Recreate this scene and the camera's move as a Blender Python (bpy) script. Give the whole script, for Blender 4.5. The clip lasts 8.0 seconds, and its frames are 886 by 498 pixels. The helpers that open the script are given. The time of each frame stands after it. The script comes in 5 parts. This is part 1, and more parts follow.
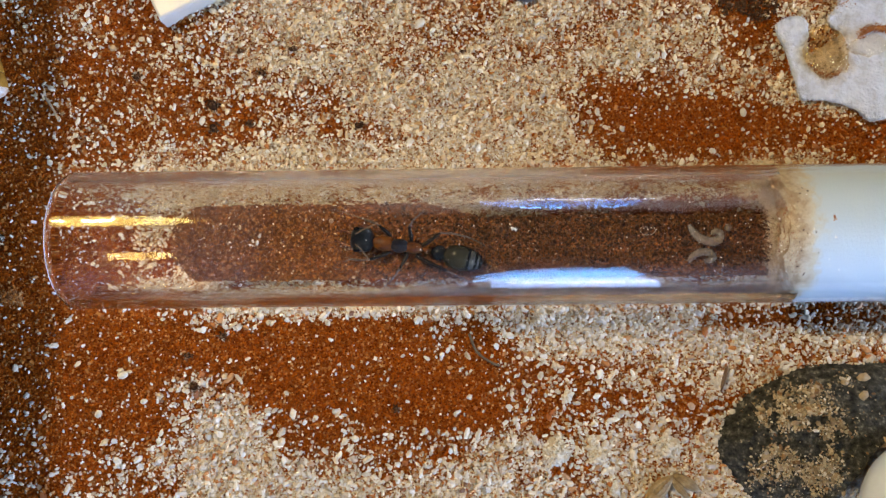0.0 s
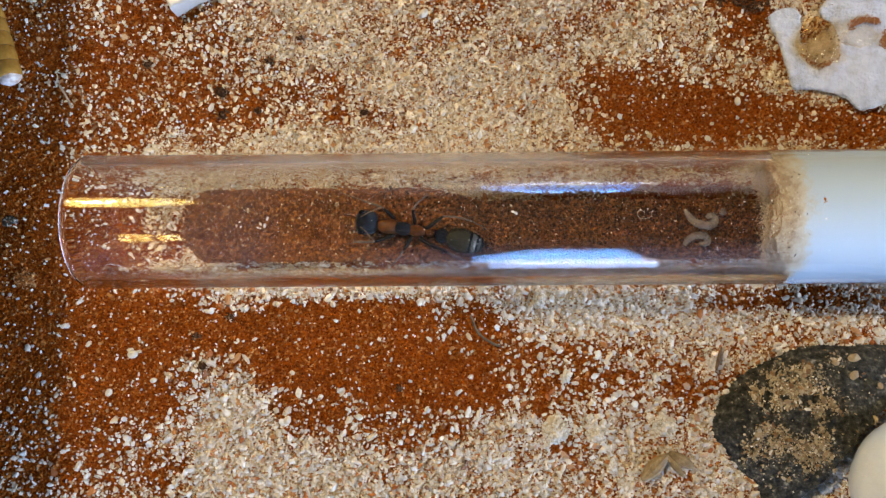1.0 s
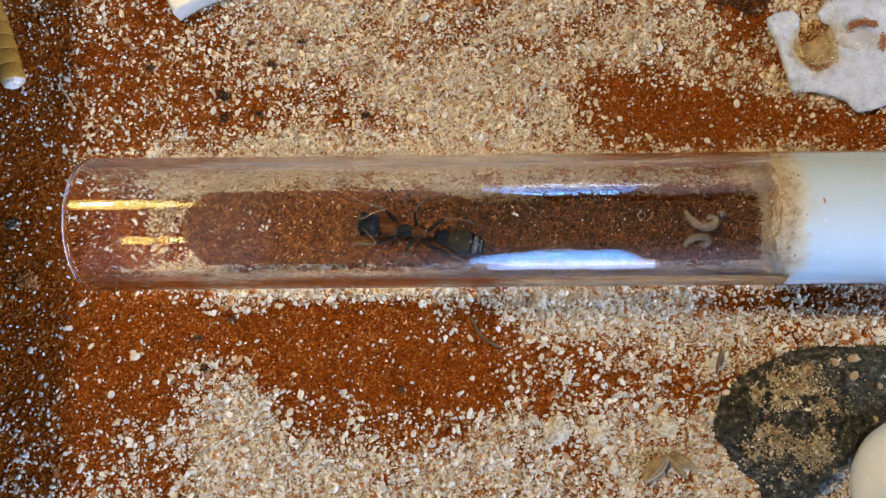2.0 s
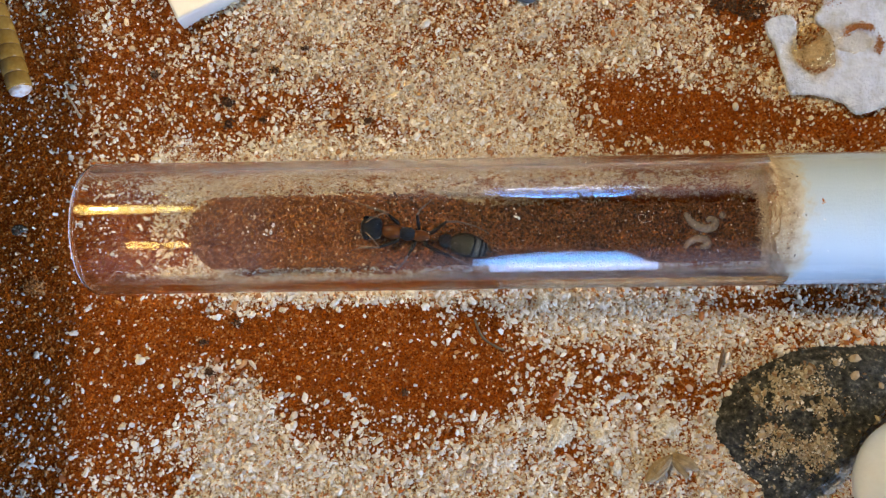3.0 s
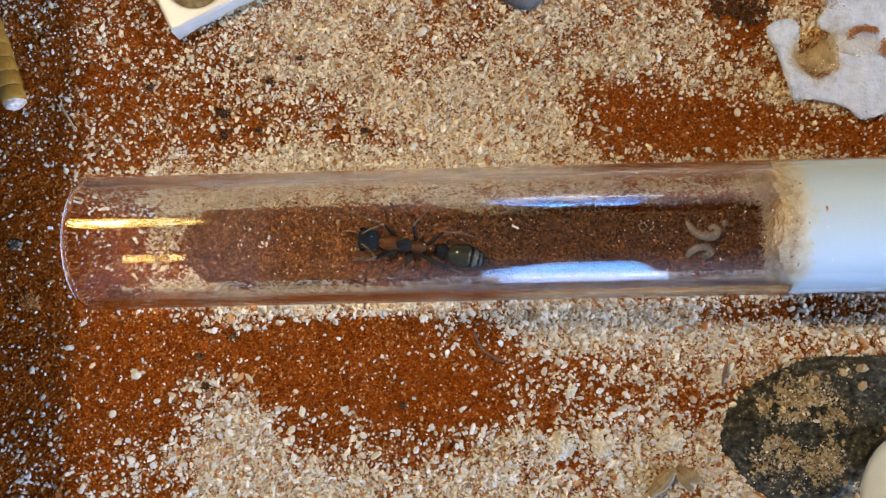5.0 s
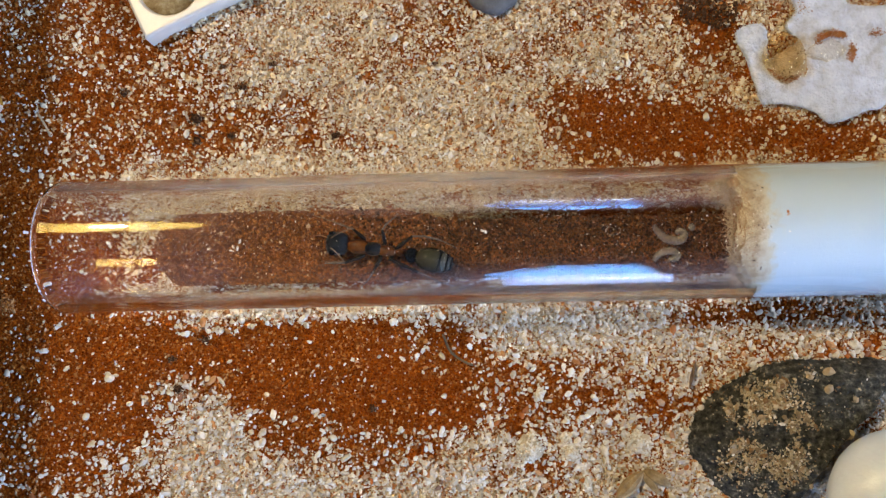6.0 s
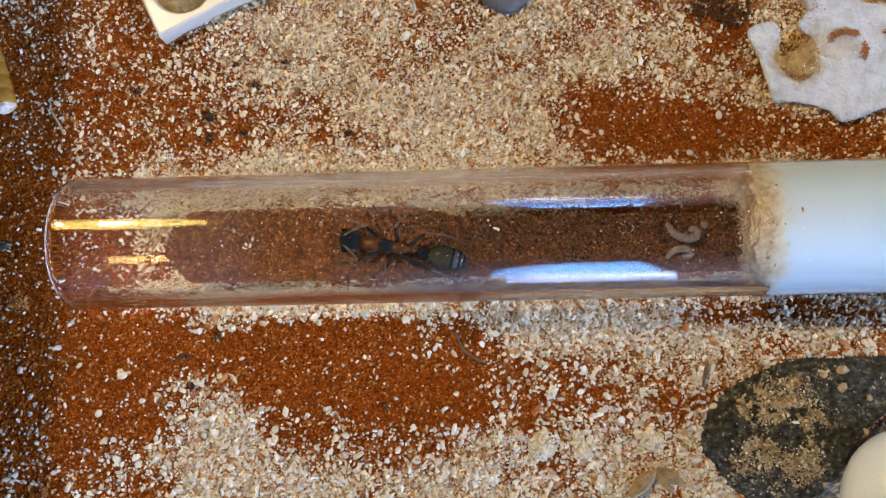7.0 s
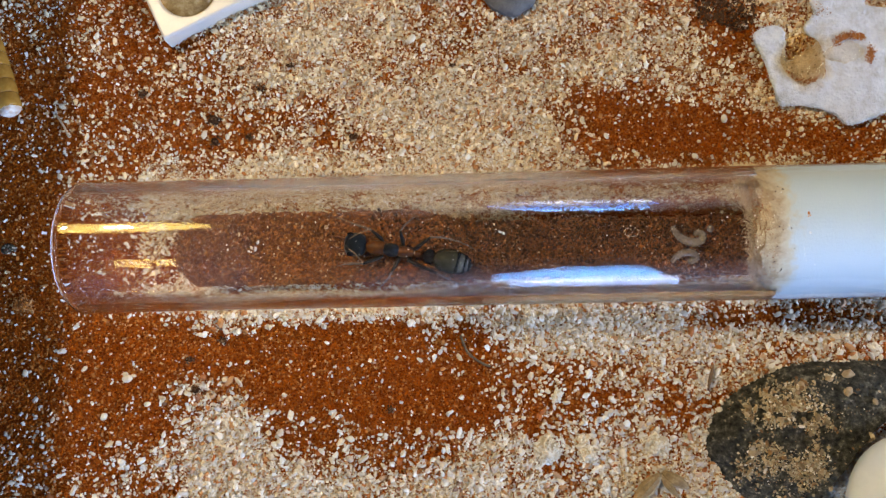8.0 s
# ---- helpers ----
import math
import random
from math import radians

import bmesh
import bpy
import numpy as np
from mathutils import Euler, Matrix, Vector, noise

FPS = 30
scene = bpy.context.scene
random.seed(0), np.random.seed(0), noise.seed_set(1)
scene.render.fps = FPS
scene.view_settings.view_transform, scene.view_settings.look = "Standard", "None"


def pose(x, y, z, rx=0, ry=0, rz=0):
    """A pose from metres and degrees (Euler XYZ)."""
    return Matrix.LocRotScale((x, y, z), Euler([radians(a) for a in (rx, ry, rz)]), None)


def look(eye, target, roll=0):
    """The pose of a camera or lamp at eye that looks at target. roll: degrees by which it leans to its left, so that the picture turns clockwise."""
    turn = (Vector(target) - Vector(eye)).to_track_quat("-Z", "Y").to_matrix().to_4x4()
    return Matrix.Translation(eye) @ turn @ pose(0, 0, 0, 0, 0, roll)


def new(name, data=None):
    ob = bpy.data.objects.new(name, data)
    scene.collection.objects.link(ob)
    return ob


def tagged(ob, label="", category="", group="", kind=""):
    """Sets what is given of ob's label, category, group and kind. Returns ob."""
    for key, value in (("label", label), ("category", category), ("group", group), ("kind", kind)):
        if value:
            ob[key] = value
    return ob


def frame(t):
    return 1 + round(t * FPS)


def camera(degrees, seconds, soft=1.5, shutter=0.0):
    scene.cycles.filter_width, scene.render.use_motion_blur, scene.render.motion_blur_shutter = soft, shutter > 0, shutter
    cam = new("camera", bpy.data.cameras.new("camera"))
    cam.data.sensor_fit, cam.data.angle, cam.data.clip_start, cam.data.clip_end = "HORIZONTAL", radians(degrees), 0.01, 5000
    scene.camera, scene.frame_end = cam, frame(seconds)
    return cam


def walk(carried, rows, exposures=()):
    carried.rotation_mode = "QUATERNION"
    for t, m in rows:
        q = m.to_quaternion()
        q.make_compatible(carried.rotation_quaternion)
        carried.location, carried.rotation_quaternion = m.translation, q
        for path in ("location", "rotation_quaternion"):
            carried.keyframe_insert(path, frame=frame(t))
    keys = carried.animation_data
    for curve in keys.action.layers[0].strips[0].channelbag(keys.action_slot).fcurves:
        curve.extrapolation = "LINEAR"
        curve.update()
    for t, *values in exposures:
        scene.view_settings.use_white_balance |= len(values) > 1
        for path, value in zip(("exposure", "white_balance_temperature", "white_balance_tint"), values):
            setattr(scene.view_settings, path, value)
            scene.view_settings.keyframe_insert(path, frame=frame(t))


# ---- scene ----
cam = camera(57.0, 8.0, soft=1.42)
PATH = [
    (0.0, 0.00863, -0.00673, 0.10305, 4.086, 1.486, -0.309),
    (0.2, 0.00775, -0.00734, 0.10372, 4.155, 1.436, -0.264),
    (0.5, 0.00756, -0.00850, 0.10472, 4.258, 1.361, -0.196),
    (0.7, 0.00815, -0.00906, 0.10509, 4.326, 1.351, -0.173),
    (1.0, 0.00813, -0.00965, 0.10565, 4.429, 1.336, -0.138),
    (1.2, 0.00766, -0.00962, 0.10575, 4.525, 1.288, -0.149),
    (1.5, 0.00757, -0.00982, 0.10589, 4.669, 1.217, -0.166),
    (1.7, 0.00785, -0.00984, 0.10600, 4.669, 1.217, -0.166),
    (2.8, 0.00755, -0.01167, 0.10655, 5.649, 1.413, -0.559),
    (3.0, 0.00772, -0.01136, 0.10685, 5.649, 1.413, -0.559),
    (3.2, 0.00785, -0.01156, 0.10671, 5.760, 1.464, -0.619),
    (3.5, 0.00768, -0.01187, 0.10650, 5.926, 1.540, -0.708),
    (3.7, 0.00779, -0.01189, 0.10638, 5.976, 1.613, -0.752),
    (4.0, 0.00802, -0.01166, 0.10619, 6.050, 1.722, -0.819),
    (4.2, 0.00787, -0.01103, 0.10619, 6.050, 1.722, -0.819),
    (5.3, 0.01014, -0.01048, 0.10525, 5.970, 2.284, -1.004),
    (5.5, 0.01093, -0.01063, 0.10525, 5.970, 2.284, -1.004),
    (5.7, 0.01263, -0.01046, 0.10555, 6.076, 2.416, -0.988),
    (6.0, 0.01402, -0.01060, 0.10601, 6.234, 2.615, -0.963),
    (6.2, 0.01377, -0.01099, 0.10625, 6.300, 2.661, -0.938),
    (6.5, 0.01341, -0.01149, 0.10661, 6.400, 2.730, -0.901),
    (6.7, 0.01359, -0.01154, 0.10638, 6.433, 2.779, -0.880),
    (7.0, 0.01286, -0.01133, 0.10603, 6.482, 2.852, -0.848),
    (7.2, 0.01241, -0.01137, 0.10592, 6.513, 2.888, -0.834),
    (7.5, 0.01242, -0.01128, 0.10576, 6.560, 2.942, -0.814),
    (7.7, 0.01218, -0.01111, 0.10589, 6.535, 2.930, -0.815),
    (8.0, 0.01231, -0.01089, 0.10609, 6.497, 2.912, -0.816),
]
walk(cam, [(t, pose(*row)) for t, *row in PATH])

MM = 0.001

# world: dim daylight sky outside the room
world = bpy.data.worlds.new("world")
scene.world = world
world.use_nodes = True
sky = world.node_tree.nodes.new("ShaderNodeTexSky")
sky.sky_type, sky.sun_disc = "NISHITA", False
sky.sun_elevation, sky.sun_rotation = radians(35), radians(180)
world.node_tree.links.new(sky.outputs[0], world.node_tree.nodes["Background"].inputs[0])
world.node_tree.nodes["Background"].inputs[1].default_value = 0.1

# exposure and the daylight in the window opening
scene.view_settings.exposure = 0.0
# a tall window in the south wall: blue sky, a bright white strip over its rail, a paler lower pane; an added, unseen
# fill opening in the east wall
WINDOW = dict(x0=0.053, x1=0.42, z0=-0.26, z1=0.77, y=-1.5)
EAST = dict(y0=-1.3, y1=-0.1, z0=0.07, z1=1.25, x=1.6)


def window_or_fill_light(width, height, watts, colour, m):
    data = bpy.data.lights.new("daylight_or_fill", "AREA")
    data.shape, data.size, data.size_y, data.energy, data.color = "RECTANGLE", width, height, watts, colour
    new("daylight_or_fill", data).matrix_world = m


window_or_fill_light(0.345, 0.60, 11.2, (0.075, 0.37, 1.0), pose(0.2255, -1.53, 0.47, 90, 0, 0))
window_or_fill_light(0.335, 0.25, 4.3, (0.26, 0.46, 1.0), pose(0.2525, -1.53, -0.10, 90, 0, 0))
window_or_fill_light(0.305, 0.085, 2.8, (0.9, 0.95, 1.0), pose(0.2725, -1.53, 0.085, 90, 0, 0))
# cool fill light added through the unseen east opening
window_or_fill_light(1.2, 1.18, 51.0, (0.70, 0.83, 1.08), pose(1.64, -0.7, 0.66, 90, 0, 90))
LAMP = Vector((-0.228, 0.215, 0.425))
BULB_GLOW = 1380.0


# ---- materials ----
def links_of(mat):
    mat.use_nodes = True
    nt = mat.node_tree
    return nt, nt.nodes, nt.links, nt.nodes["Principled BSDF"]


def ramp(nodes, stops, mode="LINEAR"):
    node = nodes.new("ShaderNodeValToRGB")
    node.color_ramp.interpolation = mode
    el = node.color_ramp.elements
    while len(el) < len(stops):
        el.new(0.5)
    for e, (at, col) in zip(el, stops):
        e.position, e.color = at, (*col, 1)
    return node


def noise_node(nodes, links, per_m, detail=4.0, rough=0.6, coord="Object"):
    tc = nodes.new("ShaderNodeTexCoord")
    n = nodes.new("ShaderNodeTexNoise")
    n.inputs["Scale"].default_value, n.inputs["Detail"].default_value, n.inputs["Roughness"].default_value = per_m, detail, rough
    links.new(tc.outputs[coord], n.inputs["Vector"])
    return n


def bump(nodes, links, height, bsdf, depth, strength=1.0):
    b = nodes.new("ShaderNodeBump")
    b.inputs["Distance"].default_value, b.inputs["Strength"].default_value = depth, strength
    links.new(height, b.inputs["Height"])
    links.new(b.outputs[0], bsdf.inputs["Normal"])


def surface(name, stops, per_m=400.0, rough=0.6, fine=3000.0, depth=0.0001, metal=0.0, ior=1.5, coat=0.0, subsurface=0.0):
    """A two-scale mottled material: colour from coarse noise, relief from fine noise."""
    mat = bpy.data.materials.new(name)
    nt, nodes, links, bsdf = links_of(mat)
    a, b = noise_node(nodes, links, per_m), noise_node(nodes, links, fine, 3)
    mix = nodes.new("ShaderNodeMath")
    mix.operation = "MULTIPLY_ADD"
    mix.inputs[1].default_value = 0.3
    links.new(b.outputs[0], mix.inputs[0])
    mul = nodes.new("ShaderNodeMath")
    mul.operation = "MULTIPLY"
    mul.inputs[1].default_value = 0.7
    links.new(a.outputs[0], mul.inputs[0])
    links.new(mul.outputs[0], mix.inputs[2])
    r = ramp(nodes, stops)
    links.new(mix.outputs[0], r.inputs[0])
    links.new(r.outputs[0], bsdf.inputs["Base Color"])
    bsdf.inputs["Roughness"].default_value, bsdf.inputs["Metallic"].default_value = rough, metal
    bsdf.inputs["IOR"].default_value, bsdf.inputs["Coat Weight"].default_value = ior, coat
    if subsurface:
        bsdf.inputs["Subsurface Weight"].default_value = subsurface
        bsdf.inputs["Subsurface Radius"].default_value = (0.0008, 0.0006, 0.0004)
        bsdf.inputs["Subsurface Scale"].default_value = 1.0
    if depth:
        bump(nodes, links, b.outputs[0], bsdf, depth)
    return mat


def grain_material(name, stops, rough=0.55, shine=0.25):
    """Each grain has its own colour, with a fine mottle on it."""
    mat = bpy.data.materials.new(name)
    nt, nodes, links, bsdf = links_of(mat)
    geo = nodes.new("ShaderNodeNewGeometry")
    r = ramp(nodes, stops)
    links.new(geo.outputs["Random Per Island"], r.inputs[0])
    n = noise_node(nodes, links, 2500, 2)
    mix = nodes.new("ShaderNodeMix")
    mix.data_type, mix.blend_type = "RGBA", "MULTIPLY"
    mix.inputs["Factor"].default_value = 0.35
    v = ramp(nodes, [(0.3, (0.6, 0.55, 0.5)), (0.65, (1.0, 1.0, 1.0))])
    links.new(n.outputs[0], v.inputs[0])
    links.new(r.outputs[0], mix.inputs["A"])
    links.new(v.outputs[0], mix.inputs["B"])
    links.new(mix.outputs["Result"], bsdf.inputs["Base Color"])
    bsdf.inputs["Roughness"].default_value, bsdf.inputs["Specular IOR Level"].default_value = rough, shine
    return mat


def glass(name, tint=(1, 1, 1), ior=1.47, rough=0.0):
    mat = bpy.data.materials.new(name)
    nt, nodes, links, bsdf = links_of(mat)
    bsdf.inputs["Base Color"].default_value = (*tint, 1)
    bsdf.inputs["Transmission Weight"].default_value, bsdf.inputs["Roughness"].default_value, bsdf.inputs["IOR"].default_value = 1.0, rough, ior
    return mat


M_CREAM = grain_material("cream_grain", [
    (0.0, (0.84, 0.79, 0.71)), (0.14, (0.83, 0.74, 0.58)), (0.34, (0.80, 0.65, 0.42)), (0.50, (0.71, 0.54, 0.32)),
    (0.62, (0.62, 0.55, 0.46)), (0.74, (0.73, 0.58, 0.37)), (0.86, (0.54, 0.31, 0.13)), (0.93, (0.44, 0.16, 0.04)), (1.0, (0.22, 0.11, 0.05))], 0.5, 0.3)
M_SHELL = grain_material("shell_grain", [
    (0.0, (0.85, 0.84, 0.82)), (0.20, (0.79, 0.74, 0.68)), (0.40, (0.72, 0.62, 0.48)), (0.55, (0.62, 0.59, 0.57)), (0.69, (0.65, 0.53, 0.37)),
    (0.82, (0.60, 0.55, 0.49)), (0.91, (0.52, 0.25, 0.09)), (0.97, (0.42, 0.13, 0.03)), (1.0, (0.2, 0.12, 0.08))], 0.5, 0.3)
M_RED = grain_material("red_grain", [
    (0.0, (0.16, 0.028, 0.003)), (0.3, (0.32, 0.068, 0.006)), (0.55, (0.45, 0.112, 0.010)), (0.75, (0.22, 0.043, 0.005)),
    (0.9, (0.50, 0.165, 0.026)), (0.97, (0.54, 0.24, 0.07)), (1.0, (0.58, 0.36, 0.16))], 0.85, 0.02)
M_DUSTY = grain_material("dusty_grain", [
    (0.0, (0.34, 0.105, 0.014)), (0.3, (0.46, 0.185, 0.042)), (0.55, (0.26, 0.070, 0.008)), (0.8, (0.58, 0.36, 0.17)), (1.0, (0.38, 0.12, 0.018))], 0.7, 0.12)
M_TUBE_RED = grain_material("tube_grain", [
    (0.0, (0.10, 0.025, 0.002)), (0.4, (0.17, 0.046, 0.004)), (0.7, (0.235, 0.072, 0.006)), (0.93, (0.29, 0.105, 0.014)), (0.98, (0.30, 0.16, 0.07)), (1.0, (0.48, 0.36, 0.23))], 0.4, 0.4)
M_WET = grain_material("damp_grain", [
    (0.0, (0.034, 0.011, 0.002)), (0.5, (0.072, 0.024, 0.004)), (0.9, (0.125, 0.046, 0.007)), (1.0, (0.20, 0.10, 0.045))], 0.45)
M_TAN = grain_material("tan_grain", [(0.0, (0.82, 0.79, 0.70)), (0.16, (0.54, 0.43, 0.26)), (0.5, (0.25, 0.18, 0.10)), (0.75, (0.50, 0.44, 0.31)), (0.92, (0.34, 0.19, 0.08)), (1.0, (0.2, 0.12, 0.06))])
M_DARK = grain_material("dark_grain", [(0.0, (0.05, 0.03, 0.02)), (1.0, (0.10, 0.05, 0.03))], 0.7)
M_SOIL = grain_material("soil_grain", [(0.0, (0.05, 0.022, 0.010)), (0.6, (0.10, 0.045, 0.02)), (0.9, (0.16, 0.09, 0.05)), (1.0, (0.3, 0.24, 0.18))], 0.8, 0.05)
M_ORANGE = grain_material("orange_grain", [(0.0, (0.22, 0.06, 0.010)), (0.6, (0.38, 0.13, 0.025)), (1.0, (0.5, 0.28, 0.11))], 0.4)
M_SPECK = grain_material("speck_grain", [(0.0, (0.75, 0.74, 0.72)), (1.0, (0.9, 0.88, 0.84))], 0.3, 0.5)
M_LUMP_PALE = surface("pale_flake", [(0.3, (0.30, 0.25, 0.20)), (0.7, (0.52, 0.48, 0.43))], 1500, 0.6, 5000, 0.00008)
M_GLASS = glass("tube_glass", (0.995, 1.0, 0.995))
M_TABLE = surface("table_wood", [(0.3, (0.22, 0.13, 0.07)), (0.7, (0.32, 0.2, 0.11))], 8, 0.5, 60, 0.0002)
M_WALL = surface("wall_paint", [(0.3, (0.13, 0.135, 0.15)), (0.7, (0.17, 0.175, 0.19))], 3, 0.8, 200, 0.0003)
M_CEILING = surface("ceiling_boards", [(0.3, (0.022, 0.019, 0.016)), (0.7, (0.035, 0.03, 0.025))], 4, 0.7, 80, 0.0005)
M_PLASTIC = surface("white_plastic", [(0.3, (0.54, 0.50, 0.45)), (0.7, (0.60, 0.57, 0.52))], 300, 0.35, 2500, 0.00003)
M_ARENA = surface("arena_plastic", [(0.3, (0.09, 0.085, 0.08)), (0.7, (0.13, 0.125, 0.12))], 60, 0.5, 900, 0.00005)


# ---- building helpers ----
def put(name, bm, material, parent=None, label="", smooth=True):
    me = bpy.data.meshes.new(name)
    bm.normal_update()
    bm.to_mesh(me)
    bm.free()
    if smooth:
        me.shade_smooth()
    me.materials.append(material)
    ob = new(name, me)
    if parent is not None:
        ob.parent = parent
    if label:
        ob["label"] = label
    return ob


def part(name, bm, material, parent, label="", smooth=True):
    return put(name, bm, material, parent, label, smooth)


def box(x0, x1, y0, y1, z0, z1, bevel=0.0):
    bm = bmesh.new()
    bmesh.ops.create_cube(bm, size=1, matrix=Matrix.LocRotScale(((x0 + x1) / 2, (y0 + y1) / 2, (z0 + z1) / 2), None, (x1 - x0, y1 - y0, z1 - z0)))
    if bevel:
        bmesh.ops.bevel(bm, geom=bm.edges[:], offset=bevel, segments=2, affect="EDGES", profile=0.6)
    return bm


def spine(points, radii, rings=10, close=True, squash=1.0):
    """A round tapered body along a line of points; squash flattens it in z."""
    bm = bmesh.new()
    pts = [Vector(p) for p in points]
    loops = []
    for i, (p, r) in enumerate(zip(pts, radii)):
        d = (pts[min(i + 1, len(pts) - 1)] - pts[max(i - 1, 0)]).normalized()
        side = d.cross(Vector((0, 0, 1)))
        side = side.normalized() if side.length > 1e-4 else Vector((1, 0, 0))
        up = side.cross(d)
        loops.append([bm.verts.new(p + r * (math.cos(a) * side + squash * math.sin(a) * up))
                      for a in (2 * math.pi * k / rings for k in range(rings))])
    for a, b in zip(loops, loops[1:]):
        for k in range(rings):
            bm.faces.new((a[k], a[(k + 1) % rings], b[(k + 1) % rings], b[k]))
    if close:
        bm.faces.new(loops[0][::-1])
        bm.faces.new(loops[-1])
    bmesh.ops.recalc_face_normals(bm, faces=bm.faces[:])
    return bm


def curve_points(points, steps):
    """A smooth line (Catmull-Rom) through the points."""
    p = [Vector(q) for q in points]
    p = [p[0] * 2 - p[1], *p, p[-1] * 2 - p[-2]]
    out = []
    for i in range(1, len(p) - 2):
        for k in range(steps):
            t = k / steps
            out.append(0.5 * (2 * p[i] + (p[i + 1] - p[i - 1]) * t + (2 * p[i - 1] - 5 * p[i] + 4 * p[i + 1] - p[i + 2]) * t * t
                              + (3 * p[i] - p[i - 1] - 3 * p[i + 1] + p[i + 2]) * t ** 3))
    return out + [p[-2]]


def taper(values, count):
    """Radii spread evenly along a line."""
    return np.interp(np.linspace(0, 1, count), np.linspace(0, 1, len(values)), values).tolist()


def ball(rx, ry, rz, m=None, rough=0.0, per_m=300.0, sub=3, seed=0.0):
    """A rounded body with radii rx, ry, rz, roughened by noise (rough: share of the radius)."""
    bm = bmesh.new()
    bmesh.ops.create_icosphere(bm, subdivisions=sub, radius=1)
    for v in bm.verts:
        q = Vector((v.co.x * rx, v.co.y * ry, v.co.z * rz))
        if rough:
            off = Vector((seed, seed * 1.7, -seed))
            q *= 1 + rough * (noise.noise(q * per_m + off) + 0.5 * noise.noise(q * per_m * 2.7 + off))
        v.co = q
    if m is not None:
        bm.transform(m)
    return bm


def lathe(profile, m=None, rings=48, ends=False):
    """Turns (along, radius) pairs about the x axis."""
    bm = bmesh.new()
    loops = []
    for x, r in profile:
        loops.append([bm.verts.new((x, r * math.cos(a), r * math.sin(a))) for a in (2 * math.pi * k / rings for k in range(rings))])
    pairs = list(zip(loops, loops[1:])) + ([] if ends else [(loops[-1], loops[0])])
    for a, b in pairs:
        for k in range(rings):
            bm.faces.new((a[k], a[(k + 1) % rings], b[(k + 1) % rings], b[k]))
    if ends:
        bm.faces.new(loops[0][::-1])
        bm.faces.new(loops[-1])
    bmesh.ops.recalc_face_normals(bm, faces=bm.faces[:])
    if m is not None:
        bm.transform(m)
    return bm


# ---- sand ----
_ico = bmesh.new()
bmesh.ops.create_icosphere(_ico, subdivisions=1, radius=1)
ICO_V = np.array([v.co for v in _ico.verts])
ICO_F = np.array([[v.index for v in fc.verts] for fc in _ico.faces])
_ico.free()
_cub = bmesh.new()
bmesh.ops.create_cube(_cub, size=1.35)
bmesh.ops.triangulate(_cub, faces=_cub.faces[:])
CUB_V = np.array([v.co for v in _cub.verts])
CUB_F = np.array([[v.index for v in fc.verts] for fc in _cub.faces])
_cub.free()
OCT_V = np.array([(1, 0, 0), (-1, 0, 0), (0, 1, 0), (0, -1, 0), (0, 0, 1), (0, 0, -1)], float) * 1.15
OCT_F = np.array([(0, 2, 4), (2, 1, 4), (1, 3, 4), (3, 0, 4), (2, 0, 5), (1, 2, 5), (3, 1, 5), (0, 3, 5)])


def grains(name, places, size, material, rng, flat=0.6, long=0.5, tilt=0.5, form=(ICO_V, ICO_F), smooth=False):
    """One mesh of many angular grains: places in metres, size: radius of each one."""
    n = len(places)
    sc = np.stack([1 + long * rng.random(n), 1 - 0.35 * long * rng.random(n), flat * (0.7 + 0.6 * rng.random(n))], 1) * size[:, None]
    nv, nf = len(form[0]), len(form[1])
    v = form[0][None] * (1 + 0.45 * (rng.random((n, nv, 1)) - 0.5)) * sc[:, None]
    yaw, ax, ay = rng.random(n) * 6.283, tilt * rng.normal(size=n), tilt * rng.normal(size=n)
    cx, sx, cy, sy, cz, sz = np.cos(ax), np.sin(ax), np.cos(ay), np.sin(ay), np.cos(yaw), np.sin(yaw)
    rot = np.empty((n, 3, 3))
    rot[:, 0] = np.stack([cz * cy, cz * sy * sx - sz * cx, cz * sy * cx + sz * sx], 1)
    rot[:, 1] = np.stack([sz * cy, sz * sy * sx + cz * cx, sz * sy * cx - cz * sx], 1)
    rot[:, 2] = np.stack([-sy, cy * sx, cy * cx], 1)
    v = np.einsum("nij,nkj->nki", rot, v) + places[:, None]
    f = (form[1][None] + nv * np.arange(n)[:, None, None]).reshape(-1)
    me = bpy.data.meshes.new(name)
    me.vertices.add(nv * n)
    me.vertices.foreach_set("co", v.reshape(-1))
    me.loops.add(3 * nf * n)
    me.loops.foreach_set("vertex_index", f)
    me.polygons.add(nf * n)
    me.polygons.foreach_set("loop_start", 3 * np.arange(nf * n))
    me.update(calc_edges=True)
    me.validate()
    if smooth:
        me.shade_smooth()
    else:
        me.shade_flat()
    me.materials.append(material)
    return new(name, me)


def value_noise(x, y, cell, seed):
    """Smooth noise from 0 to 1 on a grid of the given cell."""
    table = np.random.default_rng(seed).random((64, 64))
    u, v = x / cell + 1000, y / cell + 1000
    i, j = np.floor(u).astype(int), np.floor(v).astype(int)
    a, b = u - i, v - j
    a, b = a * a * (3 - 2 * a), b * b * (3 - 2 * b)
    g = lambda p, q: table[(i + p) % 64, (j + q) % 64]
    return (g(0, 0) * (1 - a) + g(1, 0) * a) * (1 - b) + (g(0, 1) * (1 - a) + g(1, 1) * a) * b


